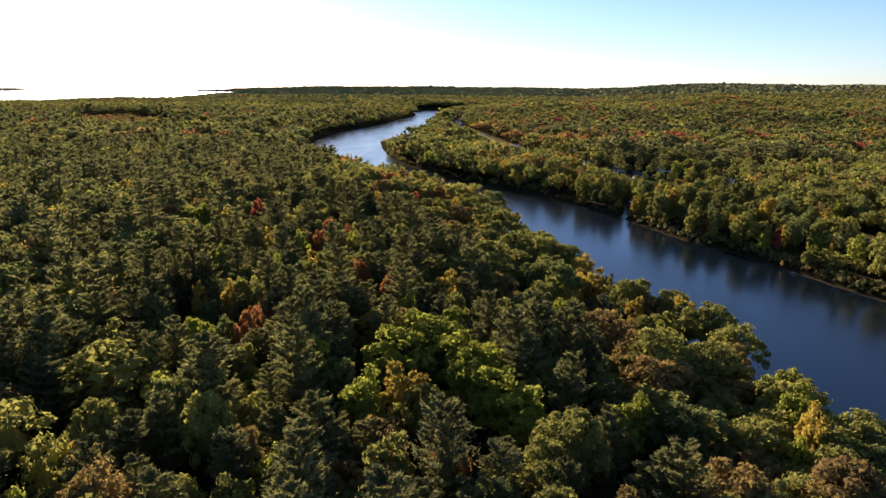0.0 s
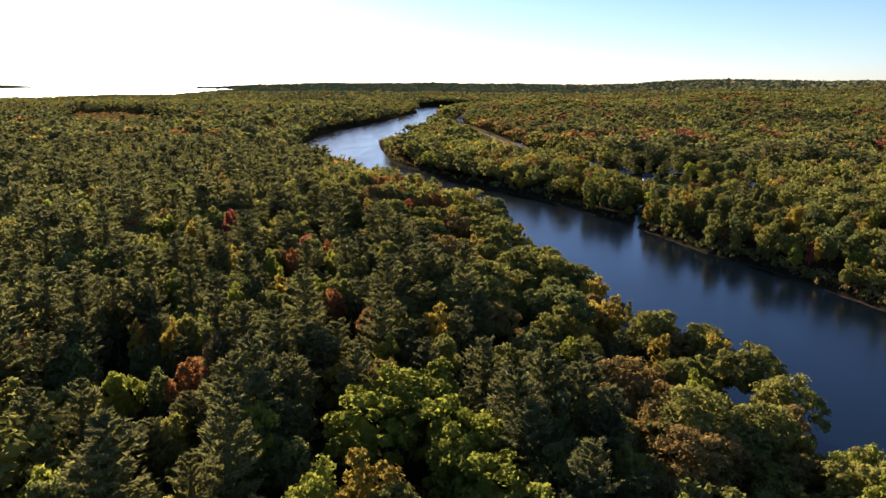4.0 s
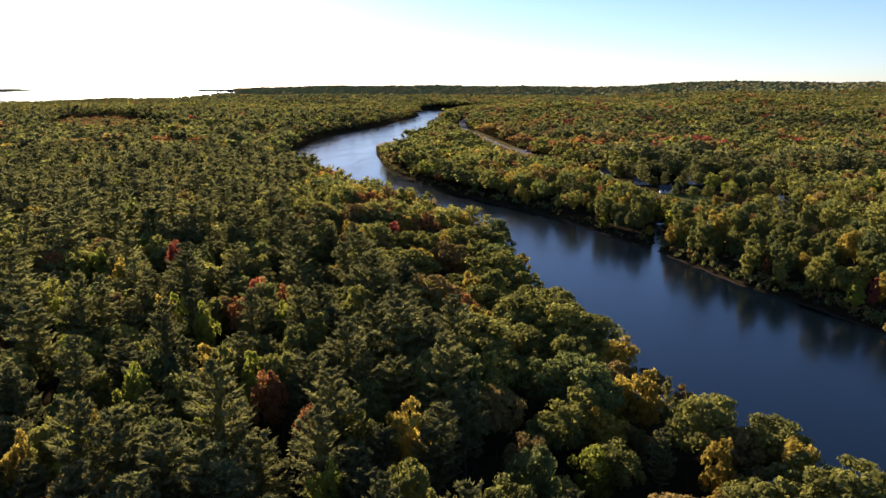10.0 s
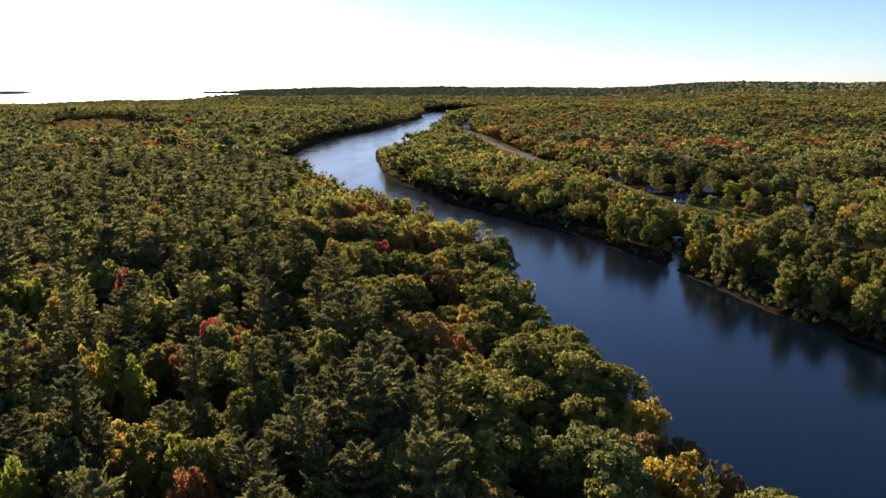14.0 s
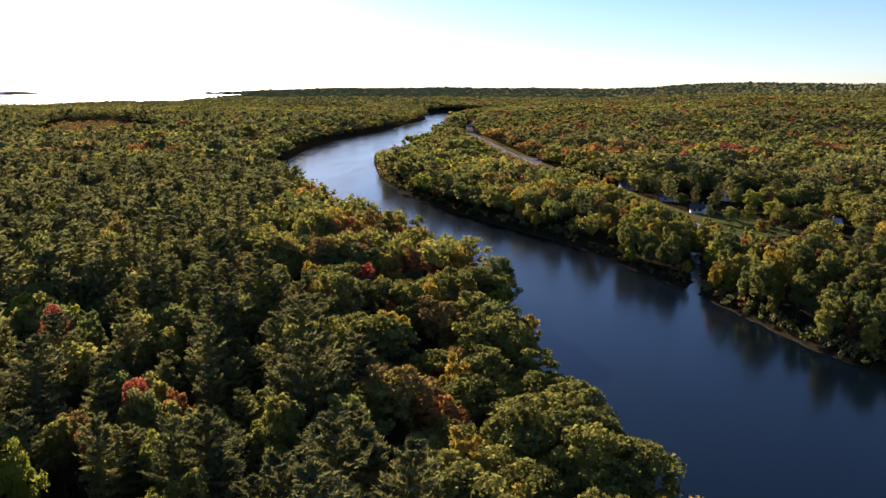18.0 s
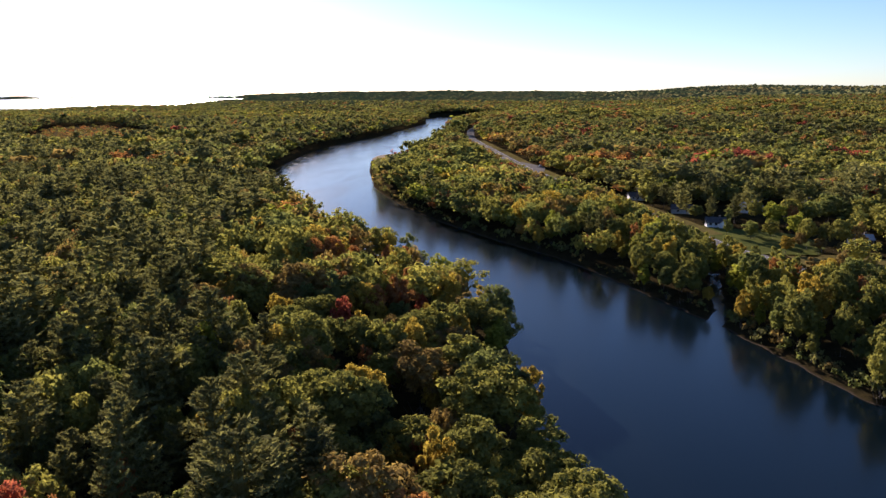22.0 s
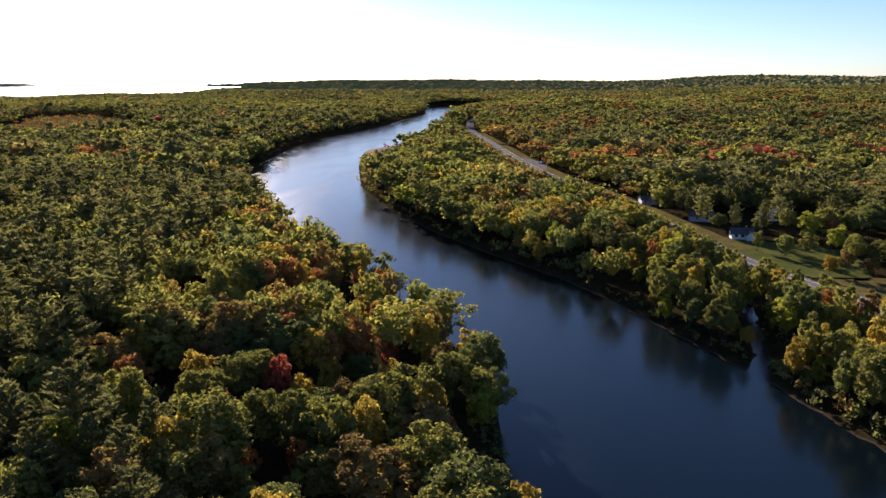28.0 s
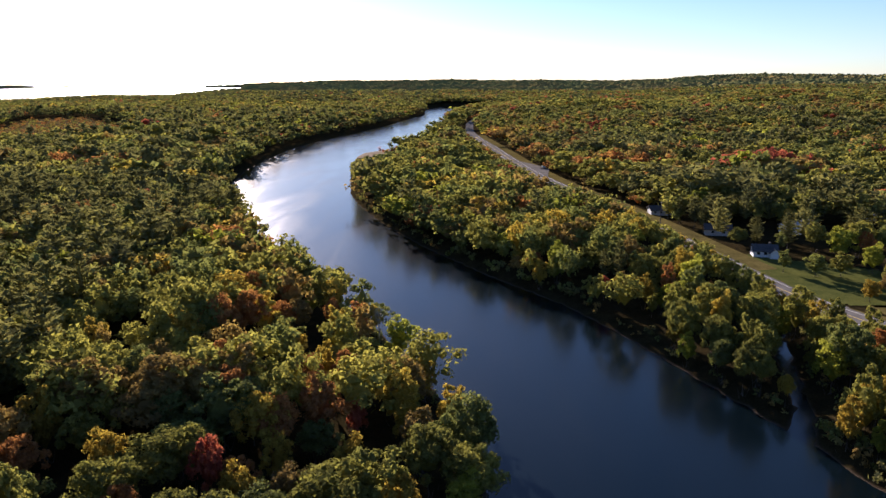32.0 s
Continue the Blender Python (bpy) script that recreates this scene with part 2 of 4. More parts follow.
def waves(px, py, seed, scale):
    """Smooth rolling noise, about -1 to 1."""
    r = np.random.default_rng(seed)
    out = np.zeros(np.shape(px))
    for _ in range(7):
        a, k, ph = r.uniform(0, 6.283), r.uniform(0.6, 1.7) / scale, r.uniform(0, 6.283)
        out = out + np.sin((px * math.cos(a) + py * math.sin(a)) * k * 6.283 + ph)
    return out / 3.2


def smooth01(v):
    v = np.clip(v, 0, 1)
    return v * v * (3 - 2 * v)


def polar(px, py):
    """Bearing in degrees from the river's line and distance from the middle of the flight."""
    return np.degrees(np.arctan2(px, py - 110)), np.hypot(px, py - 110)


def lake_mask(px, py):
    """1 on the lake: far off to the left, past a low shore; a headland closes it."""
    b, d = polar(px, py)
    shore = 2450 + 90 * waves(b, b, 31, 14) + 60 * waves(b, b, 32, 5)
    head = (b > -21.3 - 0.35 * waves(d, d, 33, 900)) & (d > 4150)
    return (b > -75) & (b < -18.6) & (d > shore + np.clip((b + 23) * 260, 0, 2000)) & ~head


def lake_height(d):
    return 2.0 + 44.0 * np.clip((d - 2500) / 2300, 0, 1) ** 1.4


def land_height(px, py):
    sd = shore_distance(px, py)
    b, d = polar(px, py)
    left = left_side(px, py)
    up = np.where(left, 1.6 * smooth01((sd + 1) / 6) + 5.2 * smooth01((sd - 8) / 55), 1.7 * smooth01((sd + 1) / 4) + 2.3 * smooth01((sd - 3) / 24))
    z = np.where(sd < 0, -1.6 * smooth01(-sd / 6), up)
    roll = 2.5 * waves(px, py, 3, 420) * smooth01((sd - 60) / 200) * smooth01((np.abs(px - 60) - 160) / 200)
    up = np.where(~left & (py > 835) & (py < 935) & (px < -58), up * 0.3, up)
    z = np.where(sd < 0, z, up)
    east = smooth01((b - 8) / 10)
    hills = (9 + 9 * waves(px, py, 5, 900)) * smooth01((d - 900) / 900) * east
    knoll = 16 * np.exp(-((px - 175) / 130) ** 2 - ((py - 1500) / 110) ** 2) + 10 * np.exp(-((px - 420) / 260) ** 2 - ((py - 1150) / 150) ** 2)
    far = smooth01((b + 30) / 20) * 46 + 14 * east + 4 * waves(b, b, 8, 16)
    rise = np.clip((d - 1300) / 3500, 0, 1) ** 1.25
    z = z + np.where(sd > 0, roll + hills + knoll + far * rise, 0)
    lake = lake_mask(px, py)
    return np.where(lake, lake_height(d) - 3.0, z)


def span(stops):
    out = []
    for (a, b, step) in stops:
        out.append(np.arange(a, b, step))
    return np.concatenate(out + [np.array([stops[-1][1]])])


def grid_mesh(name, xs, ys, zfun, mats, keep=None, smooth=True):
    gx, gy = np.meshgrid(xs, ys)
    gz = zfun(gx, gy)
    n, m = gx.shape
    idx = np.arange(n * m).reshape(n, m)
    quads = np.stack([idx[:-1, :-1], idx[:-1, 1:], idx[1:, 1:], idx[1:, :-1]], axis=-1).reshape(-1, 4)
    if keep is not None:
        ok = keep(gx, gy).reshape(-1)
        quads = quads[ok[quads].all(axis=1)]
        used = np.unique(quads)
        back = np.full(n * m, -1)
        back[used] = np.arange(len(used))
        quads = back[quads]
        v = np.stack([gx, gy, gz], axis=-1).reshape(-1, 3)[used]
    else:
        v = np.stack([gx, gy, gz], axis=-1).reshape(-1, 3)
    return build_mesh(name, v, [quads], mats, None, smooth)


xs = span([(-4880, -1200, 80), (-1200, -300, 20), (-300, 240, 4), (240, 1200, 20), (1200, 4880, 80)])
ys = span([(-1500, -300, 100), (-300, 20, 20), (20, 620, 4), (620, 2060, 10), (2060, 5000, 80)])
ground = new("ground", grid_mesh("ground", xs, ys, land_height, [GROUND], lambda x, y: (polar(x, y)[1] < 4790)))
tagged(ground, "brown and green leaf-littered forest floor with sandy river edges", "ground", kind="structure")

rx = span([(-240, 260, 10)])
ry = span([(-700, 2060, 20)])
river = new("water", grid_mesh("water", rx, ry, lambda x, y: 0.0 * x, [RIVER_WATER], lambda x, y: shore_distance(x, y) < 30))
tagged(river, "calm dark blue river reflecting the sky between wooded banks", "river", kind="structure")
lx = span([(-4800, -600, 60)])
ly = span([(700, 4900, 60)])
lake = new("lake_water", grid_mesh("lake_water", lx, ly, lambda x, y: lake_height(polar(x, y)[1]), [LAKE_WATER], lambda x, y: (polar(x, y)[1] < 4790) & (polar(x, y)[1] > 2150) & (polar(x, y)[0] < -16) & (polar(x, y)[0] > -76)))
tagged(lake, "broad pale lake glaring under the low sun", "lake", kind="structure")


# ---- strips laid along a line: road, verges, paint ----
def resample(line, step):
    seg = np.hypot(*np.diff(line, axis=0).T)
    s = np.concatenate(([0], np.cumsum(seg)))
    t = np.arange(0, s[-1], step)
    # rounded through the plan's points
    p = np.stack([np.interp(t, s, line[:, k]) for k in (0, 1)], axis=1)
    kern = np.ones(5) / 5
    for _ in range(3):
        q = np.stack([np.convolve(np.pad(p[:, k], 2, mode="edge"), kern, "valid") for k in (0, 1)], axis=1)
        p[1:-1] = q[1:-1]
    return p


ROAD_LINE = resample(ROAD, 8.0)
ROAD_DIR = np.gradient(ROAD_LINE, axis=0)
ROAD_DIR /= np.linalg.norm(ROAD_DIR, axis=1)[:, None]
ROAD_SIDE = np.stack([ROAD_DIR[:, 1], -ROAD_DIR[:, 0]], axis=1)


def road_height(px, py):
    return land_height(px, py)


ROAD_Z = road_height(ROAD_LINE[:, 0], ROAD_LINE[:, 1])
for _ in range(6):
    ROAD_Z[1:-1] = (ROAD_Z[:-2] + ROAD_Z[1:-1] + ROAD_Z[2:]) / 3
ROAD_Z = np.maximum(ROAD_Z, 3.2) + 0.5


def strip(name, offset, width, lift, material, first=0, last=None, cols=2, dash=None, thick=0.0):
    n = slice(first, last)
    p, s, z = ROAD_LINE[n], ROAD_SIDE[n], ROAD_Z[n]
    offs = np.linspace(offset - width / 2, offset + width / 2, cols)
    v = np.concatenate([np.column_stack([p + s * o, z + lift]) for o in offs])
    k = len(p)
    rows = np.arange(k - 1)
    if dash:
        rows = rows[rows % dash == 0]
    faces = [np.column_stack([c * k + rows, c * k + rows + 1, (c + 1) * k + rows + 1, (c + 1) * k + rows]) for c in range(cols - 1)]
    if thick:
        low = v.copy()
        low[:, 2] -= thick
        m = len(v)
        v = np.concatenate([v, low])
        for c in (0, cols - 1):
            faces.append(np.column_stack([c * k + rows, c * k + rows + 1, c * k + rows + 1 + m, c * k + rows + m]))
    return build_mesh(name, v, [np.concatenate(faces)[:, ::-1]], [material])


verge = new("verge", strip("verge", 2.5, 21.0, -0.06, VERGE, 20, 172, 4, None, 2.5))
tagged(verge, "dry yellow-green grass verge beside the highway", "verge", kind="structure")
road = new("road", strip("road", 0.0, 10.0, 0.0, ASPHALT, 0, None, 3, None, 0.4))
tagged(road, "worn grey two-lane asphalt highway along the river", "road", kind="structure")
for o in (-3.7, 3.7):
    ob = new("edge_line", strip("edge_line", o, 0.18, 0.012, LINE_WHITE, 20, 170))
    ob.parent = road
ob = new("centre_line", strip("centre_line", 0.0, 0.3, 0.012, LINE_YELLOW, 20, 170))
ob.parent = road

# ---- trees ----


def unit(v):
    return v / np.maximum(np.linalg.norm(v, axis=1, keepdims=True), 1e-9)


def tufts(r, centres, along, length, width):
    """Needle plumes: slim blades that point along a way, rolled at random."""
    n = len(centres)
    along = unit(along)
    side = unit(np.cross(along, r.normal(size=(n, 3))))
    L, W = np.asarray(length).reshape(-1, 1), np.asarray(width).reshape(-1, 1)
    v = np.stack([centres - along * L * 0.4 + side * W / 2, centres - along * L * 0.4 - side * W / 2, centres + along * L * 0.6], axis=1).reshape(-1, 3)
    return v, np.arange(3 * n).reshape(n, 3)


def ball(sub):
    bm = bmesh.new()
    bmesh.ops.create_icosphere(bm, subdivisions=sub, radius=1)
    v = np.array([q.co[:] for q in bm.verts])
    f = np.array([[q.index for q in p.verts] for p in bm.faces])
    bm.free()
    return v, f


OCTA = (np.array([(1, 0, 0), (-1, 0, 0), (0, 1, 0), (0, -1, 0), (0, 0, 1), (0, 0, -1)], float), np.array([(0, 2, 4), (2, 1, 4), (1, 3, 4), (3, 0, 4), (2, 0, 5), (1, 2, 5), (3, 1, 5), (0, 3, 5)]))
BALL0, BALL2 = ball(1), ball(3)


def merge(pieces):
    """One vertex array and face lists out of several (verts, faces)."""
    vs, tri, quad, base = [], [], [], 0
    for v, f in pieces:
        vs.append(v)
        (quad if f.shape[1] == 4 else tri).append(f + base)
        base += len(v)
    return np.concatenate(vs), [np.concatenate(q) for q in (tri, quad) if q]


def leaves(r, centres, normals, size):
    """Leaf sprays: small uneven three-cornered blades that face along a normal."""
    n = len(centres)
    normals = unit(normals)
    a = unit(np.cross(normals, r.normal(size=(n, 3))))
    c = np.cross(normals, a)
    L, W = np.asarray(size).reshape(-1, 1), np.asarray(size).reshape(-1, 1) * r.uniform(0.6, 1.1, (n, 1))
    v = np.stack([centres - a * L * 0.45 + c * W * 0.5, centres - a * L * 0.45 * r.uniform(0.4, 1.2, (n, 1)) - c * W * 0.5, centres + a * L * 0.65 - normals * L * 0.15], axis=1).reshape(-1, 3)
    return v, np.arange(3 * n).reshape(n, 3)


def broadleaf_crown(seed, height, radius, lobes, per_lobe, size, core=BALL0, bare=0.3, ragged=0.38):
    """A domed crown: lobes of foliage over the limbs, each clad in leaf sprays; gaps between the lobes."""
    r = np.random.default_rng(seed)
    z0 = height * bare
    half = (height - z0) / 2
    pieces = []
    k = np.arange(lobes)
    up = 1 - (k + 0.4) / lobes * 1.5
    turn = k * 2.39996 + r.uniform(0, 6.3)
    flat = np.sqrt(np.maximum(0, 1 - up * up)) ** 0.85
    up = np.clip(up + r.normal(size=lobes) * 0.12, -0.6, 1)
    out = r.uniform(0.5, 0.95, lobes) * (1 + 0.22 * np.sin(turn + r.uniform(0, 6.3)) + 0.12 * np.sin(2 * turn + r.uniform(0, 6.3)))
    c = np.column_stack([np.cos(turn) * flat * radius * out, np.sin(turn) * flat * radius * out, z0 + half * 0.9 + up * half * 0.8 * r.uniform(0.8, 1.1, lobes)])
    girth = radius * r.uniform(0.2, 0.46, lobes) * (20 / (lobes + 4)) ** 0.42
    for i in range(lobes):
        bv, bf = core
        wob = 1 + 0.26 * r.normal(size=(len(bv), 1))
        pieces.append((bv * wob * girth[i] * (0.44 if per_lobe > 50 else 0.55 if per_lobe > 12 else 0.72) * np.array([1, 1, 0.8]) + c[i], bf))
        d = unit(r.normal(size=(per_lobe, 3)) + np.array([0, 0, 0.5]) + unit((c[i] - np.array([0, 0, z0 + half * 0.6]))[None]) * 0.7)
        p = c[i] + d * girth[i] * r.uniform(0.58, 1.3, (per_lobe, 1)) * np.array([1, 1, 0.85])
        pieces.append(leaves(r, p, d + r.normal(size=(per_lobe, 3)) * ragged, size * r.uniform(0.6, 1.45, per_lobe)))
    heart, hf = core
    if lobes > 4:
        pieces.append((heart * np.array([radius * 0.55, radius * 0.55, half * 0.6]) + np.array([0, 0, z0 + half * 0.8]), hf))
    return merge(pieces)


def pine_crown(seed, height, radius, whorls, boughs, per_bough, tuft, core=True, lean=0.12):
    """A white pine: whorls of level boughs, upswept at the tip, with flat plumes of needles, open between the tiers."""
    r = np.random.default_rng(seed)
    pieces, cs, ns, ls = [], [], [], []
    for w in range(whorls):
        f = (w + 0.4) / whorls
        prof = radius * (1.0 - 0.8 * f ** 2.2) * (0.6 + 0.4 * min(1, f * 3.0))
        for b in range(boughs):
            z = height * (0.28 + 0.68 * f + r.normal() * 0.012)
            a = b * 6.283 / boughs + w * 2.1 + r.normal() * 0.35
            L = prof * r.uniform(0.55, 1.2)
            out = np.array([math.cos(a), math.sin(a), lean + 0.7 * f * f])
            side = np.array([-math.sin(a), math.cos(a), 0])
            t = np.sqrt(r.uniform(0.03, 1, per_bough))
            fan = r.normal(size=per_bough) * 0.17 * L * (0.4 + t)
            pos = np.array([0, 0, z]) + out * (t * L)[:, None] + side * fan[:, None] + np.array([0, 0, 1.0]) * (0.2 * L * t * t + r.normal(size=per_bough) * 0.035 * L)[:, None]
            cs.append(pos)
            ns.append(np.array([0, 0, 1.0]) + out * 0.25 + r.normal(size=(per_bough, 3)) * 0.42)
            ls.append(tuft * r.uniform(0.75, 1.4, per_bough))
    cs, ns, ls = np.concatenate(cs), np.concatenate(ns), np.concatenate(ls)
    n = len(cs)
    flat = r.uniform(size=n) < 0.35
    pieces.append(leaves(r, cs[flat], ns[flat], ls[flat] * 1.2))
    brush = ~flat
    way = unit(cs * np.array([1, 1, 0])) * 0.9 + np.array([0, 0, 0.55]) + r.normal(size=(n, 3)) * 0.4
    pieces.append(tufts(r, cs[brush], way[brush], ls[brush] * 1.7, ls[brush] * 0.55))
    if core:
        n, rings = (6, 4) if whorls > 6 else (4, 3)
        v, q = [], []
        for i in range(rings):
            f = i / (rings - 1)
            rad = radius * 0.2 * (1 - 0.85 * f ** 1.8)
            for k in range(n):
                a = k * 6.283 / n
                v.append((math.cos(a) * rad * r.uniform(0.5, 1.2), math.sin(a) * rad * r.uniform(0.5, 1.2), height * (0.28 + 0.62 * f)))
        for i in range(rings - 1):
            for k in range(n):
                q.append((i * n + k, i * n + (k + 1) % n, (i + 1) * n + (k + 1) % n, (i + 1) * n + k))
        pieces.append((np.array(v), np.array(q)))
    return merge(pieces)


def trunk_shape(seed, height, radius, limbs=5, reach=3.0, sides=7):
    """A tapered trunk with a slight bend and limbs that leave it."""
    r = np.random.default_rng(seed)
    pieces = []

    def tube(pts, radii, sides):
        v, q = [], []
        for i, (p, w) in enumerate(zip(pts, radii)):
            for k in range(sides):
                a = k * 6.283 / sides
                v.append((p[0] + math.cos(a) * w, p[1] + math.sin(a) * w, p[2]))
        for i in range(len(pts) - 1):
            for k in range(sides):
                q.append((i * sides + k, i * sides + (k + 1) % sides, (i + 1) * sides + (k + 1) % sides, (i + 1) * sides + k))
        pieces.append((np.array(v), np.array(q)))

    bend = r.normal(size=2) * height * 0.02
    spine = [np.array([bend[0] * f * f, bend[1] * f * f, height * f - 0.4]) for f in (0, 0.08, 0.35, 0.65, 1.0)]
    tube(spine, [radius * 1.35, radius, radius * 0.8, radius * 0.5, radius * 0.12], sides)
    for i in range(limbs):
        f = r.uniform(0.35, 0.85)
        a = i * 2.4 + r.uniform(0, 1)
        s = np.array([bend[0] * f * f, bend[1] * f * f, height * f - 0.4])
        e = s + np.array([math.cos(a), math.sin(a), r.uniform(0.5, 1.1)]) * reach * r.uniform(0.5, 1.0) * (1.1 - f * 0.6)
        tube([s, (s + e) / 2 + np.array([0, 0, -0.15]), e], [radius * 0.4, radius * 0.27, radius * 0.06], 5)
    return merge(pieces)


# the plan of the woods ------------------------------------------------------
PINE_EDGE = np.array([(40, -300), (25, -100), (27, 100), (16, 154), (10, 178), (-4, 210), (-11, 232), (-13, 255), (-25, 264), (-30, 280), (-41, 294), (-56, 309), (-64, 326), (-68, 345),
    (-77, 362), (-81, 395), (-86, 415), (-90, 470), (-108, 520), (-130, 600), (-180, 700)], float)
LAWN_AREA = np.array([(98, 482), (100, 462), (105, 443), (108, 424), (131, 418), (141, 436), (143, 462), (130, 472), (116, 476), (106, 484)], float)
YARD_AREA = np.array([(174, 508), (180, 496), (196, 484), (214, 484), (220, 496), (206, 520), (188, 522)], float)
FIELD_AREA = np.array([(118, 425), (122, 398), (140, 385), (160, 390), (165, 412), (140, 425)], float)
MARSH_AREA = np.array([(-360, 850), (-440, 865), (-520, 930), (-640, 1160), (-690, 1290), (-640, 1370), (-520, 1240), (-430, 1120), (-375, 1000)], float)
HOUSE_SPOTS = np.array([(111.5, 481), (106, 518), (92, 562), (140, 524), (186, 555), (157, 444), (200, 504)], float)



def open_land(px, py):
    """True where no tree stands: water, road, lawns, marsh, houses."""
    o = shore_distance(px, py) < np.where(left_side(px, py), 0.4, 0.8)
    rd = polyline_distance(px, py, ROAD_LINE)
    o |= rd < 8.5
    east = px > np.interp(py, ROAD_LINE[:, 1], ROAD_LINE[:, 0])
    o |= (rd < 11.5) & east & (py > 430) & (py < 1000)
    for area in (LAWN_AREA, YARD_AREA, FIELD_AREA, MARSH_AREA):
        o |= inside(px, py, area)
    for hx, hy in HOUSE_SPOTS:
        o |= np.hypot(px - hx, py - hy) < 6.5
        o |= (np.abs(px - hx + 2) < 4) & (py < hy) & (py > hy - 12)
    o |= inside(px, py, np.array([(-112, 842), (-112, 900), (-95, 915), (-76, 925), (-74, 900), (-80, 866), (-88, 842)]))
    o |= lake_mask(px, py)
    return o


def scatter(x0, x1, y0, y1, step, seed):
    r = np.random.default_rng(seed)
    gx, gy = np.meshgrid(np.arange(x0, x1, step), np.arange(y0, y1, step * 0.87))
    gx = gx + (np.arange(gx.shape[0]) % 2)[:, None] * step / 2
    px = (gx + r.uniform(-0.36, 0.36, gx.shape) * step).ravel()
    py = (gy + r.uniform(-0.36, 0.36, gx.shape) * step).ravel()
    return px, py


def kinds(px, py, seed):
    """The kind of each tree by where it grows, as an index into KINDS."""
    r = np.random.default_rng(seed)
    n = len(px)
    u, w = r.uniform(size=n), r.uniform(size=n)
    left = left_side(px, py)
    edge = np.interp(py, PINE_EDGE[:, 1], PINE_EDGE[:, 0])
    strip_wood = left & (px > edge) & (py < 520)
    patch = waves(px, py, 41, 90) * 0.5
    pine_share = np.where(left, np.where(strip_wood, 0.0, 0.56 + 0.26 * patch), 0.012 + 0.62 * smooth01((waves(px, py, 42, 330) - 0.42) * 2.2) * smooth01((py - 640) / 150))
    pine_share = np.where(left & (py > 520), 0.5 + 0.3 * patch, pine_share)
    pine_share = np.where(~left & (px > 85) & (px < 200) & (py > 530) & (py < 640), 0.4, pine_share)
    pine_share = np.where(~left & (px > 90) & (px < 260) & (py > 490) & (py < 600), 0.5, pine_share)
    pine_share = np.where(~left & (px > 330) & (px < 470) & (py > 985) & (py < 1060), 0.8, pine_share)
    point = ~left & (px < -52) & (py > 630) & (py < 842)
    near_bank = ~left & (polyline_distance(px, py, RIGHT_BANK) < 60) & (py < 700)
    pine_share = np.where(near_bank, np.where(point, 0.45, 0.015), pine_share)
    pine = u < pine_share
    warm = smooth01((waves(px, py, 43, 170) + 0.55) * 0.8)
    redp = smooth01((waves(px, py, 44, 120) - 0.35) * 1.6) * smooth01((py - 480) / 150)
    # drifts of red maple on the far side of the village
    for cx, cy, rx, ry, much in ((194, 688, 26, 18, 7.0), (283, 746, 20, 16, 7.0), (162, 1161, 30, 25, 3.0), (431, 1323, 60, 30, 3.0)):
        redp = redp + much * (~left) * np.exp(-((px - cx) / rx) ** 2 - ((py - cy) / ry) ** 2)
    # shares of green, olive, lime, gold, orange, red, bronze; far woods turn in drifts
    drift = waves(px, py, 45, 55)
    amber = smooth01((drift + warm - 0.6) * 1.2)
    for cx, cy, rx, ry in ((132, 610, 26, 16), (203, 620, 18, 9)):
        amber = np.maximum(amber, np.exp(-((px - cx) / rx) ** 2 - ((py - cy) / ry) ** 2))
    road_x = np.interp(py, ROAD_LINE[:, 1], ROAD_LINE[:, 0])
    amber = np.maximum(amber, 0.85 * smooth01((120 - (px - road_x)) / 60) * (px > road_x) * (py > 590) * (py < 1100))
    p = np.stack([
        np.where(strip_wood, 0.14, np.where(near_bank, 0.24, np.where(left, 0.26, 0.36 * (1 - amber)))),
        np.where(strip_wood, 0.46, np.where(near_bank, 0.50, np.where(left, 0.46, 0.50 - 0.1 * amber))),
        np.where(strip_wood, 0.03, np.where(near_bank, 0.06, np.where(left, np.where(py < 250, 0.1, 0.03), 0.02))),
        np.where(strip_wood, 0.11 + 0.06 * (py > 230), np.where(near_bank, 0.10, np.where(left, np.where(py < 250, 0.05, 0.02), 0.004 + 0.05 * amber))),
        np.where(strip_wood, 0.045 + 0.04 * (py > 230), np.where(near_bank, 0.03, np.where(left, 0.02, 0.005 + 0.14 * amber))),
        np.where(strip_wood, 0.0, np.where(near_bank, 0.004, np.where(left, 0.004, 0.001 + 0.10 * redp))),
        np.where(strip_wood, 0.14, np.where(near_bank, 0.07, np.where(left, 0.10, 0.06 + 0.30 * amber)))])
    p = np.cumsum(p / p.sum(0), axis=0)
    leaf = (w[None, :] > p).sum(0)
    return np.where(pine, 0, 1 + np.clip(leaf, 0, 6))


KINDS = ("needle", "green", "olive", "lime", "gold", "orange", "red", "bronze")


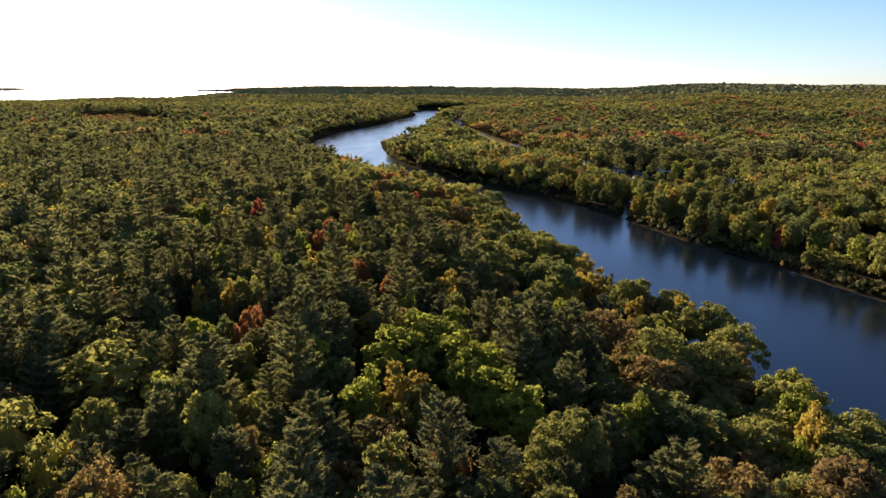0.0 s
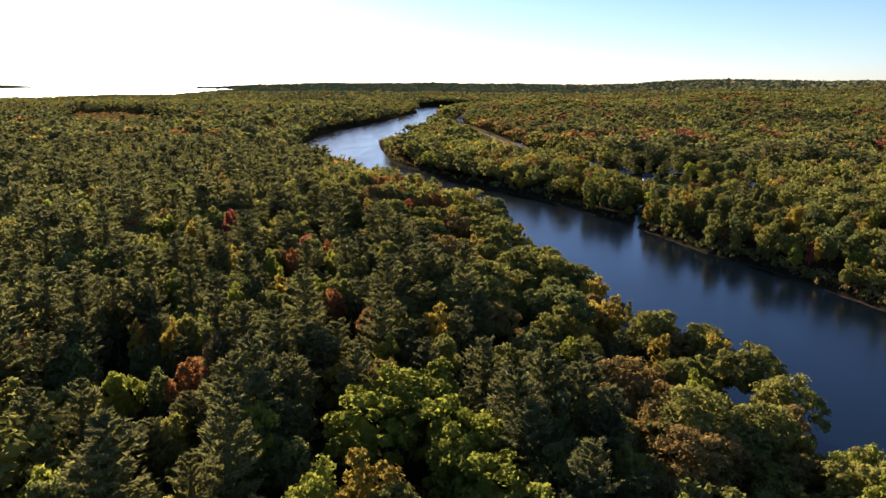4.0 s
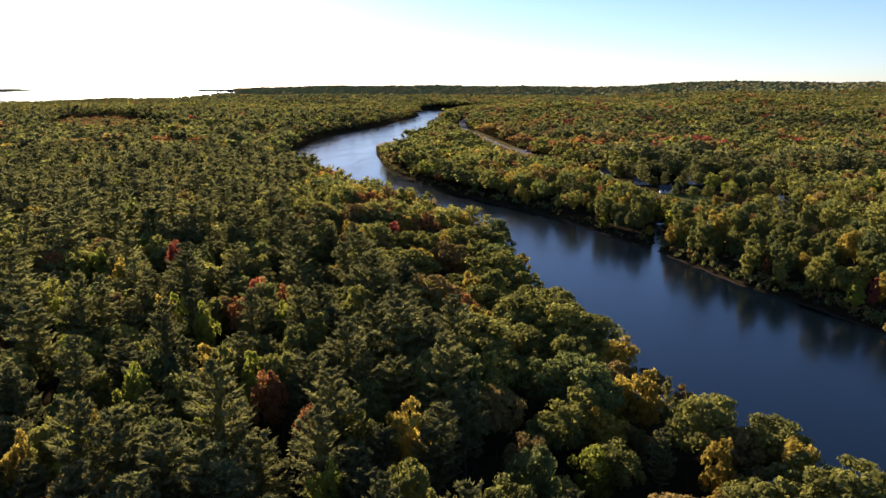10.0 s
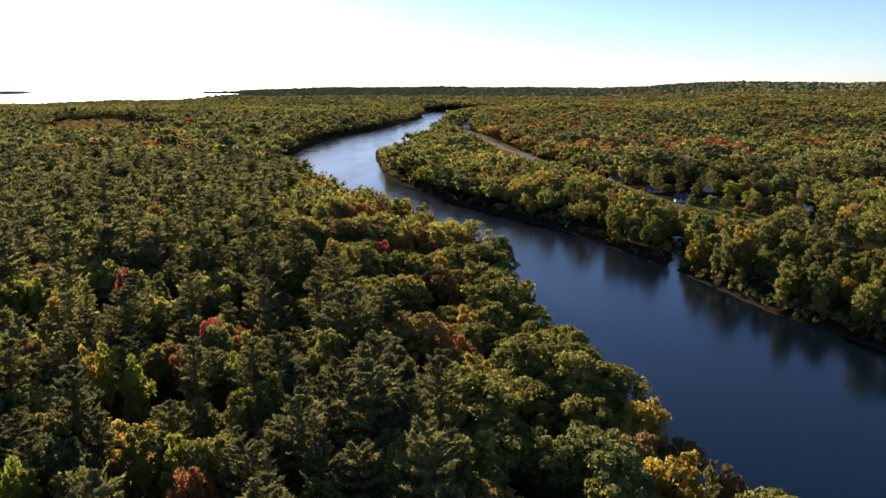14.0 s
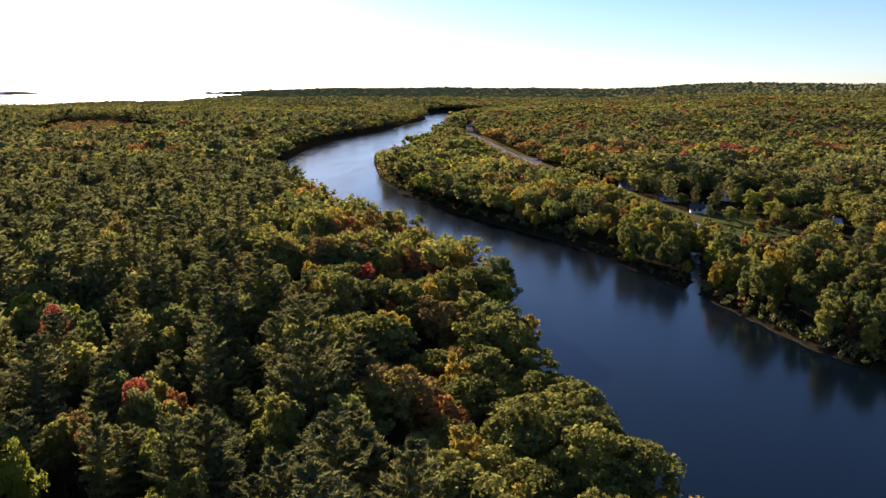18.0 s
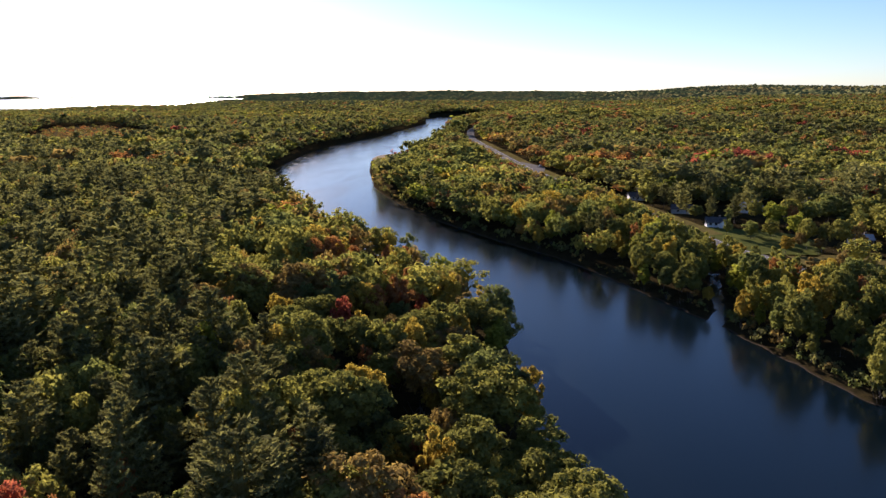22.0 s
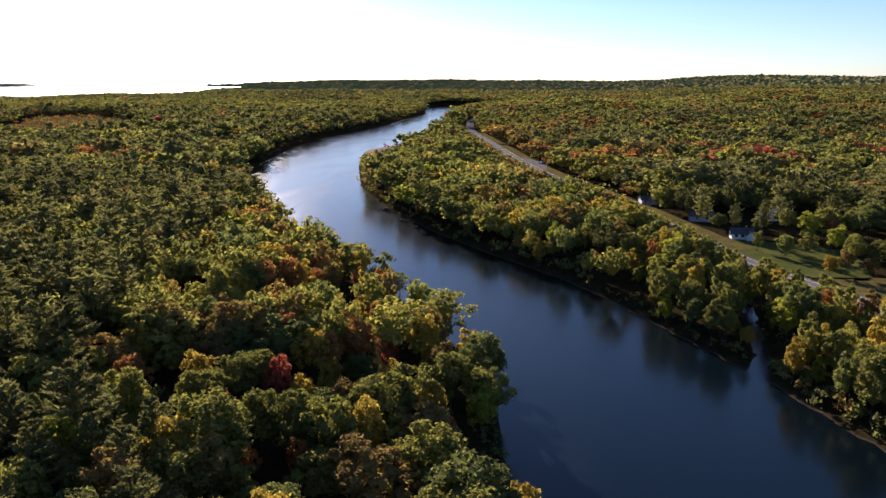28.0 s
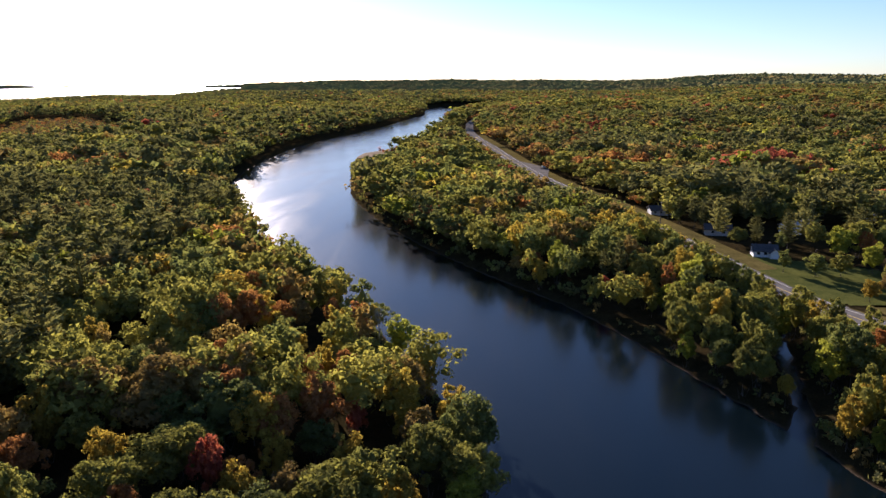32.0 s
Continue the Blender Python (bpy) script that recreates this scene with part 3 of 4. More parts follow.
def tree_height(px, py, kind, r):
    left = left_side(px, py)
    edge = np.interp(py, PINE_EDGE[:, 1], PINE_EDGE[:, 0])
    strip_wood = left & (px > edge) & (py < 520)
    h = np.where(kind == 0, 12.5 + 8.5 * r.uniform(size=len(px)) ** 1.5, np.where(strip_wood, 8 + 8.5 * r.uniform(size=len(px)) ** 0.8, np.where(left, r.uniform(10.5, 16.5, len(px)), r.uniform(6.5, 16.0, len(px)))))
    rd = polyline_distance(px, py, ROAD_LINE)
    west = ~left & (px < np.interp(py, ROAD_LINE[:, 1], ROAD_LINE[:, 0]))
    low, slope = np.where(py < 455, 3.0, np.where(py < 590, 3.6, 0.8)), np.where(py < 455, 0.5, np.where(py < 590, 0.43, 0.3))
    h = np.where(west & (py > 370) & (py < 1150), np.minimum(h, low + slope * rd + 2.0 * r.uniform(size=len(px))), h)
    h = np.where(~left & (px < -56) & (py > 640) & (py < 842), np.minimum(h, np.maximum(1.2, 0.092 * (843 - py) - 1.0)), h)
    # low growth before the creek, which lies open to the south
    for cx, cy in zip(np.interp(np.linspace(343, 412, 24), CREEK[:5, 1], CREEK[:5, 0]), np.linspace(343, 412, 24)):
        back = (cx - px) * 0.27 + (cy - py) * 0.963
        off = np.abs((cx - px) * 0.963 - (cy - py) * 0.27)
        h = np.where((off < 2.8) & (back > -3) & (back < 15), np.minimum(h, 2.5 + 0.45 * np.maximum(back, 0)), h)
    h = np.where(~left & (py > 840) & (shore_distance(px, py) < 30), h * np.where(py < 1000, 0.55, 0.75), h)
    return np.where(left & (shore_distance(px, py) < 7), h * 0.95, h)


# templates of one metre's height, for the joined woods and for the single trees
PINES = [pine_crown(100 + i, 1.0, 0.225 + 0.03 * (i % 3), 8, 6, 88, 0.024) for i in range(4)]
MID_PINES = [pine_crown(120 + i, 1.0, 0.245, 8, 5, 16, 0.05) for i in range(3)]


LIGHT_PINES = [pine_crown(180 + i, 1.0, 0.25 + 0.015 * i, 6, 5, 8, 0.072) for i in range(4)]
OAKS = [broadleaf_crown(140 + i, 1.0, 0.33 + 0.03 * (i % 2), 34, 104, 0.034, BALL0, 0.28) for i in range(4)]
OAKS += [broadleaf_crown(150 + i, 1.0, 0.27 + 0.03 * i, 32, 96, 0.034, BALL0, 0.1, 0.5) for i in range(2)]
MID_OAKS = [broadleaf_crown(160 + i, 1.0, 0.33 - 0.035 * (i % 3), 15, 38, 0.05, OCTA, 0.3 - 0.05 * (i % 3)) for i in range(4)]
LIGHT_OAKS = [broadleaf_crown(190 + i, 1.0, 0.36, 9, 18, 0.075, OCTA, 0.3) for i in range(4)]


def far_crown(seed, pine, lobes, per_lobe):
    if pine:
        return broadleaf_crown(seed, 1.0, 0.24, lobes, per_lobe, 0.085, OCTA, 0.22, 0.6)
    return broadleaf_crown(seed, 1.0, 0.38, lobes, per_lobe, 0.11, OCTA, 0.35)


FAR_PINES, FAR_OAKS = [far_crown(200 + i, True, 7, 14) for i in range(3)], [far_crown(210 + i, False, 6, 16) for i in range(4)]
LOW_PINES, LOW_OAKS = [far_crown(220 + i, True, 3, 11) for i in range(3)], [far_crown(230 + i, False, 3, 12) for i in range(4)]


def joined_wood(name, px, py, kind, height, pine_shapes, oak_shapes, label, sink=0.0, widen=1.0):
    """Many trees as one mass of crowns, coloured tree by tree."""
    r = np.random.default_rng(len(px))
    z = land_height(px, py) - sink
    turn, shape = r.uniform(0, 6.283, len(px)), r.integers(0, 12, len(px))
    vs, tri, quad, tm, qm, base = [], [], [], [], [], 0
    for pine in (True, False):
        shapes = pine_shapes if pine else oak_shapes
        for k, (tv, tf) in enumerate(shapes):
            sel = np.where(((kind == 0) == pine) & (shape % len(shapes) == k))[0]
            if not len(sel):
                continue
            c, s = np.cos(turn[sel])[:, None], np.sin(turn[sel])[:, None]
            h = height[sel][:, None]
            wd = h * widen * (1 + 0.18 * r.normal(size=(len(sel), 1)))
            X = (tv[None, :, 0] * c - tv[None, :, 1] * s) * wd + px[sel][:, None]
            Y = (tv[None, :, 0] * s + tv[None, :, 1] * c) * wd + py[sel][:, None]
            Z = tv[None, :, 2] * h + z[sel][:, None]
            vs.append(np.stack([X, Y, Z], axis=-1).reshape(-1, 3))
            off = base + np.arange(len(sel))[:, None, None] * len(tv)
            for f in tf:
                (tri if f.shape[1] == 3 else quad).append((f[None] + off).reshape(-1, f.shape[1]))
                (tm if f.shape[1] == 3 else qm).append(np.repeat(kind[sel], len(f)))
            base += len(sel) * len(tv)
    faces = [np.concatenate(q) for q in (tri, quad) if q]
    idx = np.concatenate([np.concatenate(q) for q in (tm, qm) if q])
    ob = new(name, build_mesh(name, np.concatenate(vs), faces, [LEAF[k] for k in KINDS], idx))
    return tagged(ob, label, "woodland", kind="stuff")


def in_view(px, py, margin=8.0):
    """The sector of the land ahead of the flight."""
    b1 = np.degrees(np.arctan2(px, py + 40))
    b2 = np.degrees(np.arctan2(px - 16, py - 150))
    return ((b1 > -36 - margin) & (b1 < 32 + margin)) | ((b2 > -38 - margin) & (b2 < 32 + margin) & (py > 190))


# one plan of all stems within reach of the flight
tx, ty = scatter(-420, 420, -60, 560, 5.9, 11)
ok = ~open_land(tx, ty) & (left_side(tx, ty) | (shore_distance(tx, ty) > 0.8)) & in_view(tx, ty, 10)
ok &= ~(left_side(tx, ty) & (tx < np.interp(ty, PINE_EDGE[:, 1], PINE_EDGE[:, 0])) & (np.random.default_rng(9).uniform(size=len(tx)) < 0.22))
# wider spacing under the broad crowns of the river strip and between the houses
strip_wood = left_side(tx, ty) & (tx > np.interp(ty, PINE_EDGE[:, 1], PINE_EDGE[:, 0]))
village = (tx > 84) & (tx < 235) & (ty > 425) & (ty < 566) & (tx > np.interp(ty, ROAD_LINE[:, 1], ROAD_LINE[:, 0]))
share = np.where(strip_wood, 0.38, np.where(village, np.where((tx > 165) | (ty > 530), 0.35, 0.9), np.where(left_side(tx, ty), 0.0, 0.16)))
ok &= np.random.default_rng(10).uniform(size=len(tx)) > share
tx, ty = tx[ok], ty[ok]
tk = kinds(tx, ty, 12)
th = tree_height(tx, ty, tk, np.random.default_rng(13))
reach = np.hypot(tx - np.clip(tx, -22, 40), ty - np.clip(ty, 95, 300))
reach = np.minimum(reach, np.hypot(tx - np.clip(tx, 75, 105), ty - np.clip(ty, 260, 420)) + 12)
order = np.argsort(reach)
single = np.zeros(len(tx), bool)
for group, cap in (((0,), 285), ((1, 7), 230), ((2,), 285), ((3,), 60), ((4,), 110), ((5, 6), 80)):
    members = [i for i in order if tk[i] in group][:cap]
    single[members] = True

LABELS = {
    "needle": ("white_pine", "tall dark green white pine with layered upswept boughs", "pine"),
    "green": ("oak_tree", "round-crowned oak in deep green leaf among the woods", "tree"),
    "olive": ("hickory_tree", "broad hickory turning from olive green to yellow", "tree"),
    "lime": ("aspen_tree", "light-crowned aspen in bright yellow-green leaf", "tree"),
    "gold": ("birch_tree", "birch with a crown of golden yellow autumn leaves", "tree"),
    "orange": ("maple_tree", "maple with a rounded crown of orange autumn leaves", "tree"),
    "red": ("maple_tree", "red maple with a crown of scarlet autumn leaves", "tree"),
    "bronze": ("oak_tree", "oak in dull bronze brown autumn leaf", "tree"),
}
MODELS = {}
for k, colour in enumerate(KINDS):
    nm, label, cat = LABELS[colour]
    for i in range(6):
        shape = PINES[i % 4] if k == 0 else OAKS[i]
        stem = trunk_shape(300 + k * 7 + i, 0.93 if k == 0 else 0.62, 0.013 if k == 0 else 0.017, 4 if k == 0 else 6, 0.2 if k == 0 else 0.3)
        MODELS[colour, i] = (nm, build_mesh("crown", shape[0], shape[1], [LEAF[colour]]), build_mesh("trunk", stem[0], stem[1], [BARK]), label, cat)


def plant(colour, i, x, y, h, turn, wide=1.0, label="", group="trees of the wood", z=None):
    nm, crown, trunk, lab, cat = MODELS[colour, i]
    base = new(nm)
    base.matrix_basis = Matrix.LocRotScale((x, y, float(land_height(np.array([x]), np.array([y]))[0]) if z is None else z), Euler((0, 0, turn)), (h * wide, h * wide, h))
    for pn, me in (("crown", crown), ("trunk", trunk)):
        ob = new(pn, me)
        ob.parent = base
    return tagged(base, label or lab, cat, group)


# trees that stand out by their colour or place: kind, x, y, height, width
MARKED = [
    ("lime", -13, 118, 16, 1), ("lime", -8, 126, 16, 1), ("lime", -3, 131, 15, 0.9), ("lime", -2, 120, 15, 0.9), ("lime", 4, 106, 14, 0.9), ("lime", 0, 111, 14, 0.8),
    ("lime", 9, 101, 13, 0.9), ("lime", 4, 117, 14, 0.8), ("gold", -10, 103, 15, 0.8), 
    ("gold", -6, 322, 11, 0.68), 
    ("orange", -13, 353, 13, 0.61), ("red", 7, 302, 10, 0.51), ("red", -24, 312, 13.5, 0.51), ("bronze", 8, 174, 13, 0.8),
    ("lime", 52, 180, 9, 0.7), ("lime", -6, 381, 12, 0.8), ("lime", 86, 368, 13, 0.75), ("gold", 87, 352, 11, 0.7), ("gold", 117, 268, 11, 0.61), ("green", -25, 333, 13, 1.1),
    ("green", 110, 458.5, 8, 0.85), ("green", 117.5, 452.5, 8.2, 1.35), ("olive", 125.5, 453, 8.8, 1.35), ("lime", 137, 457, 11, 0.8), ("orange", 141, 470, 12, 0.6), ("lime", 134, 473, 13, 0.9), ("olive", 143, 479, 14, 0.95), ("green", 151, 476, 13, 0.95), ("olive", 130, 485, 12, 1.1),
    ("green", 160, 482, 13, 1.1), ("green", 166, 492, 14, 1.1), ("olive", 131, 431, 13, 0.7), ("olive", 135.5, 428, 12, 0.6), ("olive", 141, 425, 14.5, 0.85), ("bronze", 127, 428, 8, 0.9), ("gold", 121.5, 426, 7, 1), ("bronze", 132, 423, 7, 1.1), ("bronze", 139, 420, 6, 1.1), ("gold", 150, 428, 7, 0.8),
    ("olive", 105, 490, 8.5, 1.15), ("lime", 108, 551, 15, 0.95), ("olive", 121, 558, 15, 1.05), ("olive", 133, 563, 12, 0.7), ("olive", 139, 559, 15, 0.95), ("orange", 196, 576, 11, 0.6), ("green", 203, 574, 14, 1), ("olive", 176, 470, 12, 1), ("green", 186, 474, 11, 1.1), ("olive", 180, 462, 13, 1.1), ("green", 166, 462, 11, 1),
    ("lime", 60.5, 383.5, 9, 0.7), ("olive", 66, 380, 13, 0.75), ("olive", 68, 367.5, 12, 0.75), ("green", 65.5, 373.5, 11, 0.75), ("lime", 64, 409, 12, 0.75), ("olive", 71, 366, 10, 0.8), ("lime", 88, 402, 11, 0.7), ("orange", 67, 388, 9, 0.5), ("olive", 60, 433, 13, 0.9), ("olive", 49, 450, 12, 1), ("gold", 58, 420, 11, 0.7), ("red", 48, 430, 8, 0.45),
    ("orange", -37, 352, 12, 0.55), ("orange", -25, 394, 11, 0.5), ("bronze", -32, 389, 12, 0.8), ("red", -8, 337, 10, 0.45), ("gold", 2, 359, 10, 0.7), ("lime", 12, 316, 10, 0.8), ("orange", -14, 288, 11, 0.5), ("gold", -39, 312, 12, 0.6),
    ("needle", -60, 464, 9, 0.5), ("needle", -66, 476, 8, 0.5), ("needle", -74, 492, 9, 0.55), ("needle", -86, 516, 9, 0.5), ("needle", -91, 527, 10, 0.55),
    ("lime", -46, 168.5, 15.5, 0.42), ("lime", -45, 149, 15, 0.5), ("gold", -51, 147, 14.5, 0.34), ("gold", -58, 148.5, 14, 0.3), ("gold", -45, 155.5, 14, 0.32), ("orange", -41.5, 131, 14, 0.55), ("lime", -12.4, 143.5, 14, 0.34), ("lime", -31, 176, 15, 0.42), ("lime", -63, 180, 15, 0.42),
    ("red", -75, 253, 16, 0.4), ("gold", -81, 235, 15.5, 0.36), ("gold", -58, 205, 15, 0.36), ("orange", -18, 158, 13.5, 0.34), ("orange", -26, 169, 14.5, 0.38), ("bronze", -11.5, 132.5, 14, 0.55), ("orange", -44.5, 211, 13, 0.5), ("red", -44, 222, 14, 0.38), ("orange", -37, 221, 13, 0.36), ("lime", -33.5, 207, 13.5, 0.42), ("orange", -103, 243, 15, 0.4), ("lime", -93, 247, 15, 0.5), ("lime", -56, 207, 15, 0.36), ("lime", -48, 200, 15, 0.36), ("lime", -79, 195, 15, 0.5),
    ("needle", 38, 181, 9, 0.5), ("needle", 44, 165, 8, 0.5), ("needle", 32, 167, 12, 0.8), ("needle", 30, 172, 9, 0.6), ("needle", 122, 488, 11.5, 1.5), ("needle", 113, 494, 9, 1.3), ("needle", 96, 539, 12, 1), ("needle", 99.5, 529, 13, 1), ("needle", 101, 521, 11, 1), ("needle", 92.5, 547, 10, 0.9), ("needle", 128, 503, 12, 1.2), ("needle", 117, 506, 10, 1.2),
    ("needle", 153, 582, 17, 1), ("needle", 159, 579, 16, 1), ("needle", 165, 575, 15, 1.1), ("needle", 172, 579, 15, 1.1), ("needle", 146, 577, 14, 1), ("needle", 180, 583, 16, 1), ("needle", 150, 500, 12, 1.3), ("needle", 158, 508, 13, 1.2), ("needle", 37.6, 186.5, 13, 0.5),
]
for kind, mx, my, _, mw in MARKED:
    wide, deep = (4.6, 15) if kind == "lime" and mw > 0.6 else (2.8, 12)
    clear = (np.hypot(tx - mx, ty - my) > 3.6) & ~((np.abs(tx - mx) < wide) & (ty < my + 1) & (ty > my - deep) & (mx < 40))
    tx, ty, tk, th, single, reach = tx[clear], ty[clear], tk[clear], th[clear], single[clear], reach[clear]
for n, (colour, mx, my, mh, mw) in enumerate(MARKED):
    plant(colour, 4 + n % 2 if colour in ("lime", "gold") or 450 < my < 470 else n % 4, mx, my, mh + (1.0 if mx < 0 and my < 260 and mw < 0.6 else 0.0), n * 1.3, mw * (1.25 if colour in ("lime", "gold") or mw < 0.5 else 1.0))

zs = land_height(tx, ty)
pine_wood = left_side(tx, ty) & (tk > 0) & (tx < np.interp(ty, PINE_EDGE[:, 1], PINE_EDGE[:, 0]))
for i in np.where(single)[0]:
    upright = KINDS[tk[i]] in ("lime", "gold") or (tx[i] > 40 and ty[i] > 200)
    form = int(rng.choice([1, 4, 4, 5, 5])) if upright else int(rng.choice([0, 1, 2, 3, 3, 4]))
    small = 0.75 if KINDS[tk[i]] in ("orange", "red") else 1.0
    plant(KINDS[tk[i]], form, float(tx[i]), float(ty[i]), float(th[i]) * (0.5 + 0.5 * small), float(rng.uniform(0, 6.28)), float(rng.uniform(0.8, 1.2)) * small * (0.72 if upright or pine_wood[i] else 1.12 if 5 < ty[i] < 520 and tk[i] and tx[i] < 70 else 1.0), z=float(zs[i]))
rest = ~single
near = rest & (reach < 105)
joined_wood("woodland", tx[near], ty[near], tk[near], th[near], MID_PINES, MID_OAKS, "mixed autumn woodland of pine, oak and maple along the river")
near = rest & (reach >= 105)
joined_wood("middle_woodland", tx[near], ty[near], tk[near], th[near], LIGHT_PINES, LIGHT_OAKS, "mixed autumn woodland of pine and broadleaf behind the banks", 0.3, 1.08)

fx, fy = scatter(-1250, 1000, 540, 1400, 8.8, 21)
ok = ~open_land(fx, fy) & (shore_distance(fx, fy) > 4.5) & in_view(fx, fy, 3) & ((fy > 560) | (np.abs(fx) > 420))
fx, fy = fx[ok], fy[ok]
fk = kinds(fx, fy, 22)
fh = tree_height(fx, fy, fk, np.random.default_rng(23)) * (1 + 0.16 * waves(fx, fy, 24, 70))
fh = fh * np.random.default_rng(19).uniform(0.75, 1.2, len(fx))
for name, sel, ps, os_ in (("far_woodland", fy < 830, FAR_PINES, FAR_OAKS), ("farther_woodland", fy >= 830, LOW_PINES, LOW_OAKS)):
    joined_wood(name, fx[sel], fy[sel], fk[sel], fh[sel], ps, os_, "distant autumn woodland in green, gold and rust", 0.5, 1.3)

# woods beside and behind the flight
bx, by = scatter(-330, 420, -220, 480, 13.0, 25)
ok = ~open_land(bx, by) & ~(in_view(bx, by, 10) & (np.abs(bx) < 420) & (by > -60))
bx, by = bx[ok], by[ok]
bk = kinds(bx, by, 26)
joined_wood("outer_woodland", bx, by, bk, tree_height(bx, by, bk, np.random.default_rng(27)), LIGHT_PINES, LIGHT_OAKS, "mixed woodland stretching away from the river", 0.5, 1.8)

# the roof of the woods towards the horizon
hx, hy = scatter(-2600, 2200, 1390, 2700, 13.5, 28)
ok = ~open_land(hx, hy) & in_view(hx, hy, 2)
hx, hy = hx[ok], hy[ok]
hk = kinds(hx, hy, 29)
hr = np.random.default_rng(30)
CAPS = [broadleaf_crown(250 + i, 1.0, 0.42, 2, 9, 0.2, OCTA, 0.35) for i in range(4)]
hh = hr.uniform(8, 17, len(hx))
sel = hy < 1850
joined_wood("remote_woodland", hx[sel], hy[sel], hk[sel], hh[sel], LOW_PINES, LOW_OAKS, "remote woodland in muted green and rust", 0.5, 1.9)
sel = ~sel
# the wooded bank that closes the last reach of the river
ex, ey = scatter(-330, 140, 1900, 2240, 7.5, 91)
ok = ~open_land(ex, ey) & (shore_distance(ex, ey) > 2)
ex, ey = ex[ok], ey[ok]
joined_wood("river_end_woodland", ex, ey, kinds(ex, ey, 92), hr.uniform(8, 15, len(ex)), LOW_PINES, LOW_OAKS, "wooded bank closing the last reach of the river", 0.5, 1.3)
joined_wood("horizon_woodland", hx[sel], hy[sel], hk[sel], hh[sel], CAPS, CAPS, "hazy woodland rolling to the horizon", 0, 1.5)


def roof_height(px, py):
    return land_height(px, py) + 9.0 + 1.5 * waves(px, py, 51, 60) + np.random.default_rng(5).normal(size=px.shape) * 3.0


gx = span([(-4800, -2600, 30), (-2600, 2600, 14), (2600, 4800, 30)])
gy = span([(1400, 4900, 16)])
canopy = new("distant_woodland", grid_mesh("distant_woodland", gx, gy, roof_height, [CANOPY], lambda x, y: (polar(x, y)[1] < 4780) & ((polar(x, y)[1] > 2300) | (y > 2060)) & ~lake_mask(x, y) & in_view(x, y, 6), False))
tagged(canopy, "unbroken forest reaching to low hills on the horizon", "woodland", kind="stuff")

# islands in the lake
for k, (bear, dist, length) in enumerate(((-33.1, 4300, 190), (-29.9, 4420, 70))):
    cx, cy = math.sin(radians(bear)) * dist, math.cos(radians(bear)) * dist + 110
    v, f = BALL2
    r = np.random.default_rng(60 + k)
    q = v * np.array([length / 2, 40, 11 if k == 0 else 6]) * (1 + 0.09 * r.normal(size=(len(v), 1)))
    ob = new("island", build_mesh("island", q, [f], [CANOPY]))
    ob.location, ob.rotation_euler = (cx, cy, float(lake_height(np.array(dist)))), (0, 0, radians(-bear))
    tagged(ob, "low wooded island lying in the pale lake", "island", kind="structure")


# ---- undergrowth: bushes along the water, the road and the marsh ----
ux, uy = scatter(-180, 200, 60, 720, 2.4, 81)
sd = shore_distance(ux, uy)
rd = polyline_distance(ux, uy, ROAD_LINE)
ok = in_view(ux, uy, 4) & (((sd > 0.4) & (sd < 4)) | ((rd > 6.5) & (rd < 12) & (uy > 330) & (ux < np.interp(uy, ROAD_LINE[:, 1], ROAD_LINE[:, 0]) + 5)))
ux, uy = ux[ok], uy[ok]
ur = np.random.default_rng(82)
ok = left_side(ux, uy) | (ur.uniform(size=len(ux)) < np.where(uy < 350, 0.9, 0.4))
ux, uy = ux[ok], uy[ok]
uk = ur.choice([1, 1, 0, 0, 7], len(ux))
BUSHES = [broadleaf_crown(240 + i, 1.0, 0.6, 3, 18, 0.2, OCTA, 0.0) for i in range(4)]
joined_wood("undergrowth", ux, uy, uk, ur.uniform(0.9, 2.4, len(ux)) * np.where(left_side(ux, uy) | (uy > 350), np.where((uy > 415) & (uy < 500), 1.7, 1.0), 1.7), BUSHES, BUSHES, "low bushes and saplings along the banks and the road", 0.2, 1.0)
mx, my = scatter(-860, -300, 640, 1400, 13.0, 83)
ok = inside(mx, my, MARSH_AREA)
mx, my = mx[ok], my[ok]
joined_wood("marsh_shrubs", mx, my, ur.choice([2, 5, 7, 7], len(mx)), ur.uniform(1.5, 4, len(mx)), BUSHES, BUSHES, "rusty shrubs scattered over the marsh", 0.2, 1.6)

# ---- along the road: verges, lawn, houses, pole, car ----


def sheet(name, area, lift, material, step=4.0):
    """A patch of ground cover over the land, cut to an outline."""
    x = np.arange(area[:, 0].min() - step, area[:, 0].max() + step, step)
    y = np.arange(area[:, 1].min() - step, area[:, 1].max() + step, step)
    return build_like(name, x, y, area, lift, material)


def build_like(name, x, y, area, lift, material):
    return new(name, grid_mesh(name, x, y, lambda a, b: land_height(a, b) + lift, [material], lambda a, b: inside(a, b, area)))


tagged(sheet("lawn", LAWN_AREA, 0.12, LAWN, 1.5), "mown green lawn with long tree shadows beside the road", "lawn", kind="structure")
tagged(sheet("yard", YARD_AREA, 0.12, LAWN, 2.5), "open grass yard round the large pale-roofed building", "lawn", kind="structure")
tagged(sheet("field", FIELD_AREA, 0.12, VERGE, 2.0), "rough brown grass field beside the road junction", "field", kind="structure")
tagged(sheet("marsh", MARSH_AREA, 0.3, MARSH, 10.0), "open brown sedge marsh within the pine woods", "marsh", kind="structure")
tagged(sheet("sandbar", np.array([(-110, 838), (-111, 870), (-109, 892), (-100, 908), (-88, 920), (-78, 920), (-78, 895), (-82, 866), (-92, 838)], float), 0.12, SAND, 1.5), "low tan sandbar at the point of the bend", "sandbar", kind="structure")


